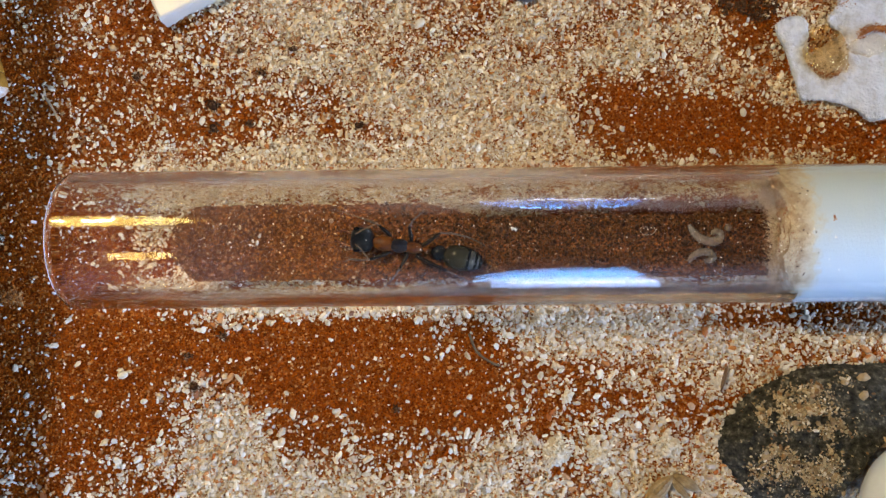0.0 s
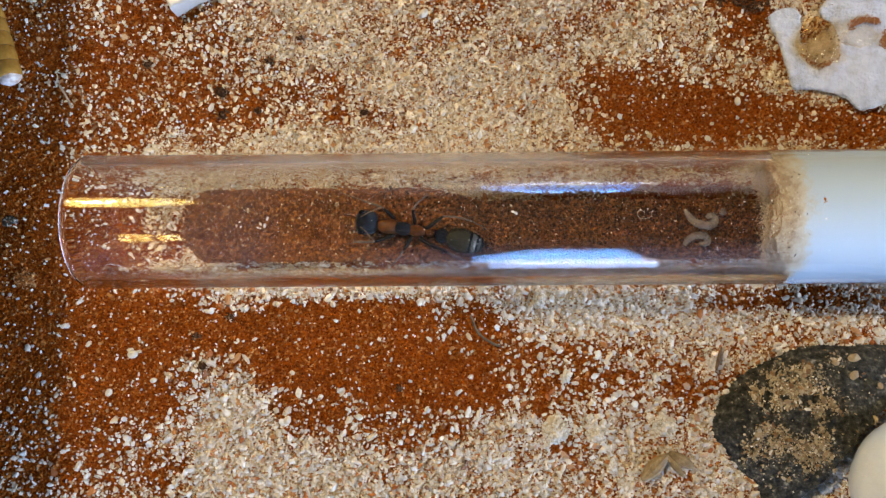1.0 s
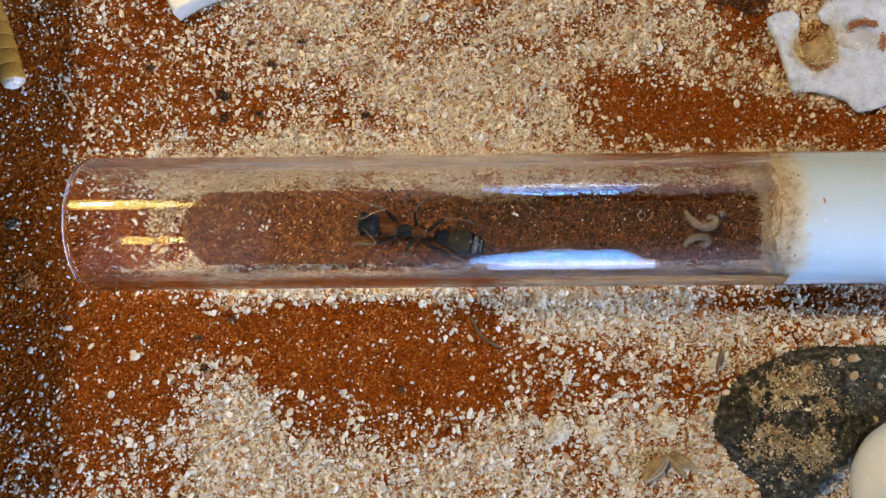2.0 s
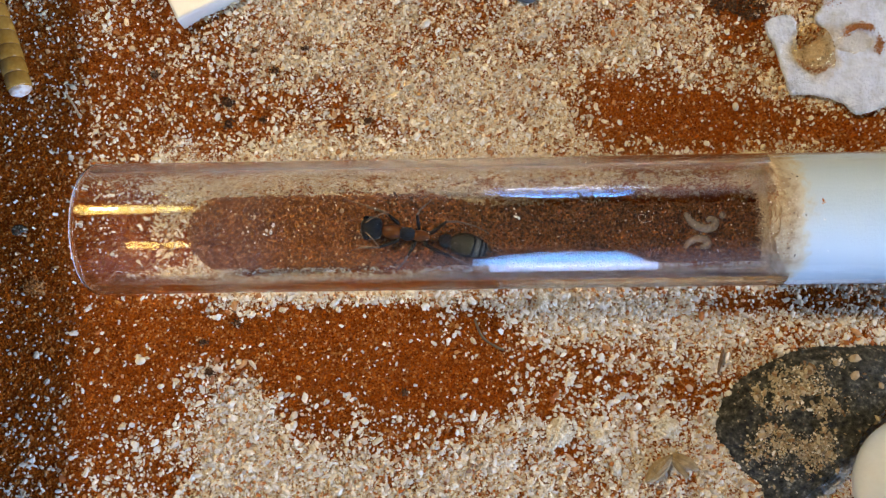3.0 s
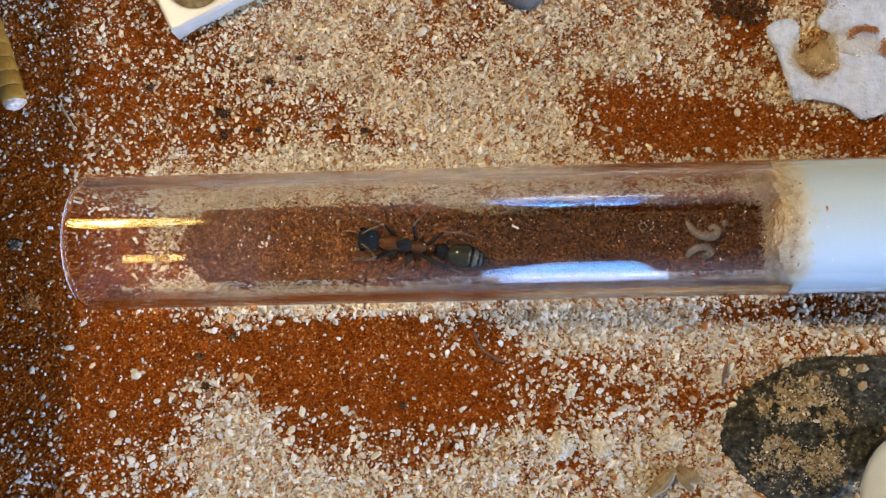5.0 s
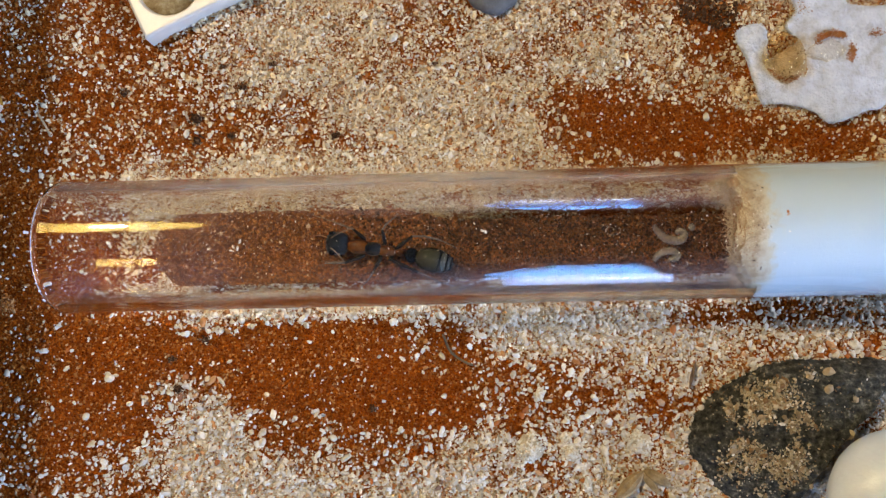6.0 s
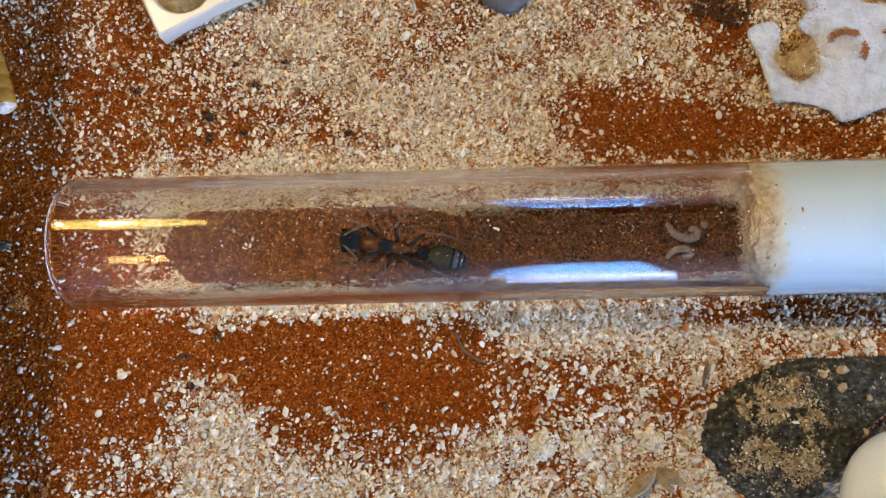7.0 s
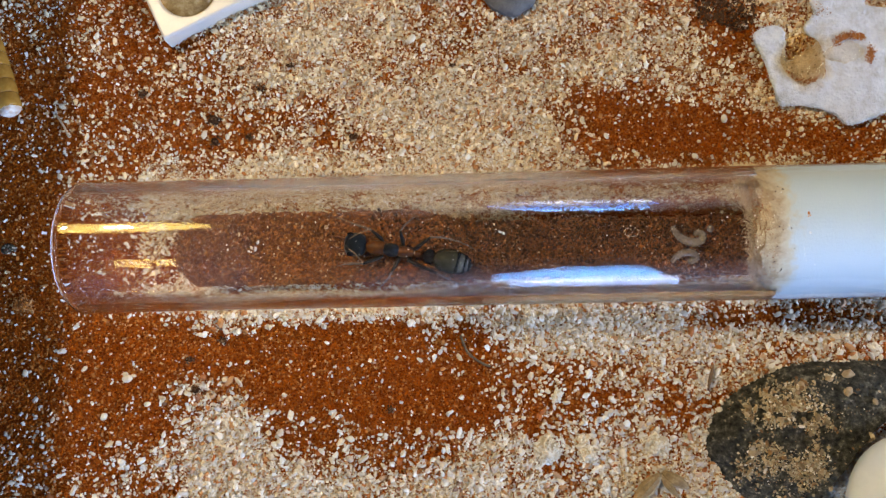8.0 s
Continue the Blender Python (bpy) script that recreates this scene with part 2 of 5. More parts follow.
# patches of red dust and of pale coarse sand, in mm: x, y, half widths, strength
RED_PATCHES = [
    (-48, 2, 5.6, 45.9, 0.80), (-37, 25, 8.0, 15.3, 0.46), (-37, -17, 9.5, 15.5, 0.95), (-24, 18, 7.0, 4.6, 0.62),
    (-35, 32, 5.5, 6.1, 0.34), (-10, 19, 4.8, 3.8, 0.40), (-8, -15.0, 17.5, 6.5, 1.20), (-14, -11, 18.0, 2.5, 0.40),
    (7, -19, 8.0, 4.6, 0.60), (36, 16.2, 10.0, 4.4, 0.85), (-31, -10.5, 5.5, 3.2, 0.7), (-20, -13, 9.0, 2.5, 0.4), (50, -13.2, 9.0, 1.6, 0.24)]
RED_PATCHES += [
    (27, 19.5, 5.2, 4.0, 0.48), (43, 16, 8.2, 3.8, 0.60), (60, 14, 8.9, 3.1, 0.75), (45, -8, 5.5, 1.9, 0.90), (56, -8.2, 8.0, 1.6, 0.40), (56, -11.6, 10.0, 2.0, 0.30),
    (45, 31, 4.6, 5.6, 0.75), (-57, 10, 6.5, 45.0, 0.95), (-55, -22, 7.0, 12.0, 0.30), (23, -17.2, 7.0, 3.0, 0.40), (37.5, -19.0, 3.5, 4.5, 0.36), (-41, -1, 11.0, 7.6, 0.62),
    (-21, 28, 6.2, 4.6, 0.30), (19, -23, 4.1, 3.1, 0.30), (35, 5.6, 14.0, 1.9, 0.95), (-4, -24, 12.0, 4.5, 0.35), (10.5, -11.6, 5.0, 2.2, 0.55), (34, -14.5, 7.0, 3.0, 0.22), (60, -11.8, 5.0, 2.0, 0.25), (-2, -9.3, 12.0, 1.2, 0.35)]
PALE_PATCHES = [
    (-30.0, -4.7, 4.6, 1.7, 0.85), (-26, 9.0, 6.0, 2.0, 0.35), (-32.5, 1.0, 3.2, 5.0, 0.30), (-22, -22.0, 4.2, 4.2, 0.85), (-22, -28, 5.0, 5.0, 0.60), (-13, -31, 10.0, 4.0, 0.50), (-26, -16, 2.7, 1.9, 0.70),
    (-8, -7.0, 15.0, 1.1, 0.55), (5, 13.0, 12.0, 2.2, 0.25), (-13, 12.8, 9.0, 2.0, 0.35), (29, 25, 5.0, 5.0, 0.12), (28, -10, 14.0, 3.2, 0.5), (57, -10.5, 9.0, 2.4, 0.5)]


def dust(x, y):
    """How much red dust lies at x, y (mm): 0 none, 1 nothing else."""
    d = np.full(np.shape(x), 0.16)
    for cx, cy, a, b, w in RED_PATCHES:
        d = d + w * np.exp(-((x - cx) / a) ** 2 - ((y - cy) / b) ** 2)
    for cx, cy, a, b, w in PALE_PATCHES:
        d = d - w * np.exp(-((x - cx) / a) ** 2 - ((y - cy) / b) ** 2)
    d = d + 0.5 * (value_noise(x, y, 5.0, 3) - 0.5) + 0.5 * (value_noise(x, y, 1.8, 4) - 0.5) + 0.35 * (value_noise(x, y, 0.8, 7) - 0.5)
    return np.clip(0.06 + 0.88 * d, 0.03, 0.95)


def damp(x, y):
    """Wet ground beside the tissue (mm)."""
    return np.exp(-((x - 46.0) / 4.5) ** 2 - ((y - 33.0) / 4.0) ** 2) + 0.5 * (value_noise(x, y, 2.0, 12) - 0.5)


def ground_z(x, y):
    """Height of the sand in mm."""
    return 0.9 * (value_noise(x, y, 11.0, 5) - 0.5) + 0.5 * (value_noise(x, y, 3.0, 6) - 0.5) - 0.1


# stone with a low rounded top, as a height over the sand (mm)
STONE = (58.0, -26.0)


def stone_rim(a):
    r = 1 / (np.abs(np.cos(a) / 18.5) ** 2.3 + np.abs(np.sin(a) / 12.6) ** 2.3) ** (1 / 2.3)
    return r * (1 - 0.16 * np.exp(-((a + 2.75) / 0.3) ** 2)) * (1 + 0.012 * np.sin(7 * a) + 0.008 * np.sin(17 * a + 1))


def stone_z(x, y):
    dx, dy = x - STONE[0], y - STONE[1]
    q = np.clip(np.hypot(dx, dy) / stone_rim(np.arctan2(dy, dx)), 0, 1)
    # a broken face on the side where the pebble lies
    cut = np.clip(0.735 * (x - 60.0) - 0.677 * (y + 23.3) + 1.3 + 0.8 * (value_noise(x, y, 2.5, 15) - 0.5), 0, 3)
    return -3.0 * cut + 4.6 * (1 - q ** 4.0) ** 0.7 - 0.9 + (0.8 * (value_noise(x, y, 3.1, 8) - 0.5) + 0.4 * (value_noise(x, y, 1.1, 9) - 0.5) + 0.22 * (value_noise(x, y, 0.45, 10) - 0.5)) * (1 - q ** 4)


def build_sand():
    n = 200
    xs, ys = np.meshgrid(np.linspace(-110, 130, n), np.linspace(-90, 95, n))
    zs = ground_z(xs, ys) - 0.23
    me = bpy.data.meshes.new("ground")
    me.from_pydata(np.stack([xs, ys, zs], -1).reshape(-1, 3) * MM, [],
                   [(j * n + i, j * n + i + 1, (j + 1) * n + i + 1, (j + 1) * n + i) for j in range(n - 1) for i in range(n - 1)])
    att = me.attributes.new("dust", "FLOAT", "POINT")
    att.data.foreach_set("value", dust(xs, ys).reshape(-1).astype(np.float32))
    me.shade_smooth()
    mat = bpy.data.materials.new("sand_bed")
    nt, nodes, links, bsdf = links_of(mat)
    at = nodes.new("ShaderNodeAttribute")
    at.attribute_name = "dust"
    f1 = noise_node(nodes, links, 2600, 2)
    pale = ramp(nodes, [(0.3, (0.46, 0.30, 0.15)), (0.5, (0.60, 0.44, 0.27)), (0.7, (0.68, 0.54, 0.36))])
    red = ramp(nodes, [(0.3, (0.22, 0.052, 0.005)), (0.55, (0.34, 0.088, 0.008)), (0.75, (0.42, 0.118, 0.012))])
    links.new(f1.outputs[0], pale.inputs[0])
    links.new(f1.outputs[0], red.inputs[0])
    mix = nodes.new("ShaderNodeMix")
    mix.data_type = "RGBA"
    sharp = ramp(nodes, [(0.15, (0, 0, 0)), (0.45, (1, 1, 1))])
    links.new(at.outputs["Fac"], sharp.inputs[0])
    links.new(sharp.outputs[0], mix.inputs["Factor"])
    links.new(pale.outputs[0], mix.inputs["A"])
    links.new(red.outputs[0], mix.inputs["B"])
    links.new(mix.outputs["Result"], bsdf.inputs["Base Color"])
    bsdf.inputs["Roughness"].default_value = 0.8
    bump(nodes, links, f1.outputs[0], bsdf, 0.0003)
    me.materials.append(mat)
    tagged(new("ground", me), "bed of red dust and pale coarse sand", "sand", kind="structure")

    rng = np.random.default_rng(11)

    def scatter(step):
        gx, gy = np.meshgrid(np.arange(-59, 71, step), np.arange(-39, 41, step))
        gx, gy = gx.reshape(-1), gy.reshape(-1)
        return gx + step * 0.9 * (rng.random(len(gx)) - 0.5), gy + step * 0.9 * (rng.random(len(gy)) - 0.5)

    def outside_stone(x, y):
        return stone_z(x, y) < ground_z(x, y) + 0.2

    x, y = scatter(0.225)
    keep = (rng.random(len(x)) < np.clip(dust(x, y) * 1.7, 0.0, 1.0)) & outside_stone(x, y)
    x, y = x[keep], y[keep]
    wet = (damp(x, y) > 0.45) & (rng.random(len(x)) < 0.62)
    tagged(grains("damp_sand", np.stack([x[wet], y[wet], ground_z(x[wet], y[wet]) + 0.05 + 0.15 * rng.random(wet.sum())], 1) * MM, (0.14 + 0.1 * rng.random(wet.sum())) * MM, M_SOIL, rng, 0.8, 0.4, 0.8, (OCT_V, OCT_F)),
           "dark damp sand beside the tissue", "sand", kind="stuff")
    x, y = x[~wet], y[~wet]
    r = 0.115 + 0.10 * rng.random(len(x)) ** 2.2
    tagged(grains("red_sand", np.stack([x, y, ground_z(x, y) - 0.2 + 0.19 * rng.random(len(x))], 1) * MM, r * MM, M_RED, rng, 0.85, 0.35, 0.9, (OCT_V, OCT_F)),
           "fine rust-red sand grains lying in drifts", "sand", kind="stuff")
    # fine pale grit fills the gaps between the coarse grains
    x, y = scatter(0.242)
    keep = (rng.random(len(x)) < 1.05 - 1.9 * dust(x, y)) & outside_stone(x, y)
    x, y = x[keep], y[keep]
    tagged(grains("pale_grit", np.stack([x, y, ground_z(x, y) - 0.16 + 0.2 * rng.random(len(x))], 1) * MM, (0.11 + 0.08 * rng.random(len(x))) * MM, M_CREAM, rng, 0.8, 0.4, 0.8, (OCT_V, OCT_F)),
           "fine cream grit between the coarser grains", "sand", kind="stuff")
    x, y = scatter(0.31)
    keep = (rng.random(len(x)) < 0.92 - 0.94 * dust(x, y) ** 0.65) & outside_stone(x, y)
    x, y = x[keep], y[keep]
    r = np.clip(0.085 + 0.09 * rng.gamma(1.7, 0.6, len(x)), 0.09, 0.42) * (1 + 0.15 * dust(x, y) + 0.2 * (y < -5))
    white = y + 4 * (value_noise(x, y, 6.0, 14) - 0.5) < -5
    small = r < 0.135
    for pick, mat, label, form in ((~white & ~small, M_CREAM, "coarse cream, white and tan sand grains", (ICO_V, ICO_F)), (white & ~small, M_SHELL, "coarse whitish shell sand grains", (ICO_V, ICO_F)),
                                   (~white & small, M_CREAM, "small cream and tan sand grains", (CUB_V * 0.9, CUB_F)), (white & small, M_SHELL, "small whitish shell sand grains", (CUB_V * 0.9, CUB_F))):
        tagged(grains("pale_sand", np.stack([x, y, ground_z(x, y) - 0.02 + 0.22 * rng.random(len(x))], 1)[pick] * MM, r[pick] * MM, mat, rng, 0.6, 0.75, 0.5, form), label, "sand", kind="stuff")
    # pale grains strewn thinly over the red drifts, thicker in clumps and towards the tray's side
    x, y = scatter(0.40)
    thick = 0.05 + 0.03 * np.clip((-38 - x) / 8, 0, 1) + 0.10 * np.clip((y - 14) / 8, 0, 1) * np.clip((-8 - x) / 10, 0, 1) + 0.10 * np.clip((-18 - y) / 6, 0, 1)
    keep = (rng.random(len(x)) < thick * np.clip(dust(x, y) * 1.6, 0, 1) * (0.2 + 1.6 * value_noise(x, y, 1.1, 17))) & outside_stone(x, y)
    x, y = x[keep], y[keep]
    r = np.clip(0.09 + 0.065 * rng.gamma(1.7, 0.6, len(x)), 0.09, 0.34)
    tagged(grains("strewn_grains", np.stack([x, y, ground_z(x, y) + 0.05 + 0.12 * rng.random(len(x))], 1) * MM, r * MM, M_SHELL, rng, 0.6, 0.75, 0.5, (CUB_V * 0.9, CUB_F)),
           "white and tan grains strewn over the red sand", "sand", kind="stuff")
    # coarse grains coated with the red dust, most where drifts and pale sand meet
    x, y = scatter(0.45)
    d = dust(x, y)
    keep = (rng.random(len(x)) < 0.6 * np.clip(d * 2.0, 0, 1) * np.clip(1.5 - 1.3 * d, 0, 1)) & outside_stone(x, y)
    x, y = x[keep], y[keep]
    r = np.clip(0.10 + 0.07 * rng.gamma(1.7, 0.6, len(x)), 0.10, 0.34)
    tagged(grains("dusty_sand", np.stack([x, y, ground_z(x, y) - 0.04 + 0.2 * rng.random(len(x))], 1) * MM, r * MM, M_DUSTY, rng, 0.6, 0.7, 0.55, (CUB_V * 0.9, CUB_F)),
           "coarse sand grains coated with rust-red dust", "sand", kind="stuff")


build_sand()

# ---- the room and table round the sand ----
def build_room():
    w = WINDOW
    b = 1.6
    tagged(put("floor", box(-b, b, -1.5, b, -0.80, -0.76), M_TABLE, smooth=False), "dark wooden floor", "floor", kind="structure")
    tagged(put("ceiling", box(-b, b, -1.5, b, 1.75, 1.8), M_CEILING, smooth=False), "dark boarded ceiling", "ceiling", kind="structure")
    tagged(put("wall_north", box(-b, b, b, b + 0.1, -0.76, 1.75), M_WALL, smooth=False), "grey painted wall", "wall", kind="structure")
    tagged(put("wall_west", box(-b - 0.1, -b, -1.5, b, -0.76, 1.75), M_WALL, smooth=False), "grey painted wall", "wall", kind="structure")
    e = EAST
    east = bmesh.new()
    for y0, y1, z0, z1 in ((-1.5, e["y0"], -0.76, 1.75), (e["y1"], b, -0.76, 1.75), (e["y0"], e["y1"], -0.76, e["z0"]), (e["y0"], e["y1"], e["z1"], 1.75)):
        bmesh.ops.create_cube(east, size=1, matrix=Matrix.LocRotScale((b + 0.05, (y0 + y1) / 2, (z0 + z1) / 2), None, (0.1, y1 - y0, z1 - z0)))
    tagged(put("wall_east", east, M_WALL, smooth=False), "grey painted wall with an added opening for fill light", "wall", kind="structure")
    south = bmesh.new()
    for x0, x1, z0, z1 in ((-b, w["x0"], -0.76, 1.75), (w["x1"], b, -0.76, 1.75), (w["x0"], w["x1"], -0.76, w["z0"]), (w["x0"], w["x1"], w["z1"], 1.75)):
        bmesh.ops.create_cube(south, size=1, matrix=Matrix.LocRotScale(((x0 + x1) / 2, -1.55, (z0 + z1) / 2), None, (x1 - x0, 0.1, z1 - z0)))
    tagged(put("wall_south", south, M_WALL, smooth=False), "grey painted wall with a narrow window", "wall", kind="structure")
    # unseen dark cloth added across the narrow window's upper west corner, tapering its reflection
    corner_mask = bmesh.new()
    faces = []
    for y in (-1.492, -1.486):
        rows = []
        for i in range(33):
            x = 0.045 + 0.20 * i / 32
            foot = 0.18 + 0.62 * (i / 32) ** 0.6
            rows.append([corner_mask.verts.new((x, y + 0.004 * math.sin(i * 1.3) * (1 - 0.5 * k / 8), foot + (0.82 - foot) * k / 8)) for k in range(9)])
        faces.append(rows)
    for rows in faces:
        for p, q in zip(rows, rows[1:]):
            for k in range(8):
                corner_mask.faces.new((p[k], q[k], q[k + 1], p[k + 1]))
    for i in range(32):
        corner_mask.faces.new((faces[0][i][0], faces[0][i + 1][0], faces[1][i + 1][0], faces[1][i][0]))
    tagged(put("curtain", corner_mask, surface("mask_cloth", [(0.3, (0.05, 0.05, 0.06)), (0.7, (0.08, 0.08, 0.09))], 200, 0.9, 2000, 0.0002)), "unseen dark cloth added to taper the window's reflection", "curtain")
    table = tagged(new("table"), "brown wooden table under the sand tray", "table")
    part("tabletop", box(-0.6, 0.6, -0.105, 0.7, -0.035, -0.004, 0.002), M_TABLE, table, smooth=False)
    for x in (-0.55, 0.55):
        for y in (-0.07, 0.65):
            part("leg", box(x - 0.025, x + 0.025, y - 0.025, y + 0.025, -0.76, -0.035), M_TABLE, table, smooth=False)
    tagged(put("arena_wall", box(-0.073, -0.070, -0.09, 0.095, -0.004, 0.061, 0.0004), M_ARENA, smooth=False), "dark grey plastic side wall of the sand tray", "wall", kind="structure")


build_room()


def build_lamp():
    lamp = tagged(new("pendant_lamp"), "warm pendant lamp with a yellow bowl shade", "lamp")
    aim = look(LAMP, (0, 0, 0)) @ pose(0, 0, 0, 0, 90, 0)
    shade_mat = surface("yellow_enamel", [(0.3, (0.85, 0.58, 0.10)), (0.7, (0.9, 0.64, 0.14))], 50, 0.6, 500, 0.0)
    bulb_mat = bpy.data.materials.new("bulb_glow")
    nt, nodes, links, bsdf = links_of(bulb_mat)
    bsdf.inputs["Emission Color"].default_value, bsdf.inputs["Emission Strength"].default_value = (1.0, 0.80, 0.51, 1), BULB_GLOW
    outer = [(-0.035, 0.012), (-0.030, 0.030), (-0.015, 0.055), (0.010, 0.072)]
    inner = [(0.010, 0.070), (-0.015, 0.053), (-0.028, 0.029), (-0.032, 0.012)]
    part("shade", lathe(outer + inner, aim), shade_mat, lamp)
    part("bulb", ball(0.012, 0.012, 0.012, Matrix.Translation(aim @ Vector((-0.008, 0, 0)))), bulb_mat, lamp, "glowing warm bulb")
    glow = bpy.data.materials.new("diffuser_glow")
    nt, nodes, links, bsdf = links_of(glow)
    bsdf.inputs["Emission Color"].default_value, bsdf.inputs["Emission Strength"].default_value = (1.0, 0.70, 0.13, 1), 11.0
    part("diffuser", lathe([(0.004, 0.016), (0.006, 0.030), (0.006, 0.062), (0.003, 0.062), (0.003, 0.016)], aim), glow, lamp, "glowing yellow diffuser ring")
    top = aim @ Vector((-0.035, 0, 0))
    part("cord", spine([top, top + Vector((0, 0, 0.03)), (top.x, top.y, 1.75)], [0.003] * 3), M_TABLE, lamp)


build_lamp()

# ---- test tube ----
TUBE = Matrix.Translation((0, 1.43 * MM, 8.2 * MM)) @ pose(0, 0, 0, 0, 0.69, 0.235)
R_OUT, R_IN = 8.0, 6.95


def build_tube():
    tube = tagged(new("test_tube"), "clear glass test tube lying on the sand", "test tube")
    x0 = -36.85
    # fire-polished, faintly thickened rim at the open end
    rim = [(x0 + 0.52 - 0.52 * math.sin(a), 7.50 - 0.56 * math.cos(a)) for a in (math.pi * k / 10 for k in range(11))]
    outer = rim + [(x0 + 1.1, 8.04), (x0 + 2.0, R_OUT), (x0 + 3.0, R_OUT), (x0 + 6.0, R_OUT), (40, R_OUT), (100, R_OUT), (105, 6.4), (108, 3.0), (108.6, 0.05)]
    inner = [(107.5, 0.05), (107, 2.6), (104.2, 5.6), (99.5, R_IN), (40, R_IN), (x0 + 6.0, R_IN), (x0 + 2.2, R_IN), (x0 + 1.4, R_IN)]
    bm = lathe([(a * MM, r * MM) for a, r in outer + inner], TUBE, 128)
    body = part("glass_body", bm, M_GLASS, tube)
    body.visible_shadow = False
    # narrow ring added on the rim, its lavender tint standing for caught window light
    frost = glass("rim_glint", (0.80, 0.78, 0.90), 1.47, 0.25)
    frost.node_tree.nodes["Principled BSDF"].inputs["Transmission Weight"].default_value = 0.82
    edge = [((x0 - 0.01 + 0.08 * math.cos(a)) * MM, (7.60 + 0.13 * math.sin(a)) * MM) for a in (2 * math.pi * k / 10 for k in range(10))]
    part("rim_glint", lathe(edge, TUBE, 96), frost, tube, "narrow frosted ring added as the rim's bright line").visible_shadow = False
    # added tinted shell stands in for the tube's shadow and darkens its back
    flank_tint = bpy.data.materials.new("shadow_tint")
    nt, nodes, links, bsdf = links_of(flank_tint)
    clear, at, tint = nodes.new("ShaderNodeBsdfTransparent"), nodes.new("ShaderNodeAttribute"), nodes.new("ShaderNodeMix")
    at.attribute_name, tint.data_type = "flank_shade", "RGBA"
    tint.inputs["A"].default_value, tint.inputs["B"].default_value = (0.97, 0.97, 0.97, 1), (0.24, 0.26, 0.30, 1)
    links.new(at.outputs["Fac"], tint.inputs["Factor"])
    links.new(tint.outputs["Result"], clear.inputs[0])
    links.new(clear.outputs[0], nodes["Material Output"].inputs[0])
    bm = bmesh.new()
    flank_shade = bm.verts.layers.float.new("flank_shade")
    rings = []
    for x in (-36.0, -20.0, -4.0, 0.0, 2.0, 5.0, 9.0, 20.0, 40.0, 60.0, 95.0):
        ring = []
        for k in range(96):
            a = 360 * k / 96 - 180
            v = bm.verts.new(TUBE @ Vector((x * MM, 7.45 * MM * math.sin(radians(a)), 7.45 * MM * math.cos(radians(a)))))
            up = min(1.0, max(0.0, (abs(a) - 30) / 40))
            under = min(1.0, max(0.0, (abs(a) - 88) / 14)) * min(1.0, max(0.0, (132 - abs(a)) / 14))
            # shade put into the tint behind the window's reflection
            dark_back = min(1.0, max(0.0, (a - 134) / 7)) * min(1.0, max(0.0, (170 - a) / 7)) * min(1.0, max(0.0, (x - 2) / 14))
            v[flank_shade] = max(0.16 * up * (abs(a) < 100), (0.4 + 0.6 * min(1.0, max(0.0, (x + 4) / 12))) * under) if a < 0 else max(0.04 * up, 0.78 * dark_back)
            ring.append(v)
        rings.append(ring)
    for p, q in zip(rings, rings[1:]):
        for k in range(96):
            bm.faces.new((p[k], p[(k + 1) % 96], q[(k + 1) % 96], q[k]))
    part("shade_shell", bm, flank_tint, tube, "added tinted shell that shades the tube's flanks")
    # condensation that fogs the inner wall on both flanks, plus an added pale haze
    fog = bpy.data.materials.new("condensation_haze")
    nt, nodes, links, bsdf = links_of(fog)
    clear, mixer = nodes.new("ShaderNodeBsdfTransparent"), nodes.new("ShaderNodeMixShader")
    n1 = noise_node(nodes, links, 500, 5)
    sep, tc = nodes.new("ShaderNodeSeparateXYZ"), nodes.new("ShaderNodeTexCoord")
    links.new(tc.outputs["Object"], sep.inputs[0])
    start = nodes.new("ShaderNodeMapRange")
    for k, v in zip(("From Min", "From Max", "To Min", "To Max"), (-0.006, 0.010, 0.15, 0.55)):
        start.inputs[k].default_value = v
    links.new(sep.outputs[0], start.inputs[0])
    amount, r = nodes.new("ShaderNodeMath"), ramp(nodes, [(0.25, (0.5, 0.5, 0.5)), (0.7, (1, 1, 1))])
    amount.operation = "MULTIPLY"
    links.new(n1.outputs[0], r.inputs[0])
    links.new(r.outputs[0], amount.inputs[0])
    links.new(start.outputs[0], amount.inputs[1])
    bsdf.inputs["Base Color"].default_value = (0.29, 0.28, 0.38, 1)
    bsdf.inputs["Roughness"].default_value = 0.5
    links.new(clear.outputs[0], mixer.inputs[1])
    links.new(bsdf.outputs[0], mixer.inputs[2])
    links.new(mixer.outputs[0], nodes["Material Output"].inputs[0])
    at = nodes.new("ShaderNodeAttribute")
    at.attribute_name = "mist"
    fade = nodes.new("ShaderNodeMath")
    fade.operation = "MULTIPLY"
    links.new(at.outputs["Fac"], fade.inputs[0])
    links.new(amount.outputs[0], fade.inputs[1])
    links.new(fade.outputs[0], mixer.inputs[0])
    # the last span paints the lavender veil of a reflected ceiling at the open end
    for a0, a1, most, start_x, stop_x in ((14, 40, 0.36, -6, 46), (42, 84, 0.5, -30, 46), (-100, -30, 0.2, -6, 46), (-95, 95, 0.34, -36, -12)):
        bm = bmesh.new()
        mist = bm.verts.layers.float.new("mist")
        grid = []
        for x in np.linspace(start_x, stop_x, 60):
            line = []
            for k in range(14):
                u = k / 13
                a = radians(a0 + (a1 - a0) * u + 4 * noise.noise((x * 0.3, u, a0)))
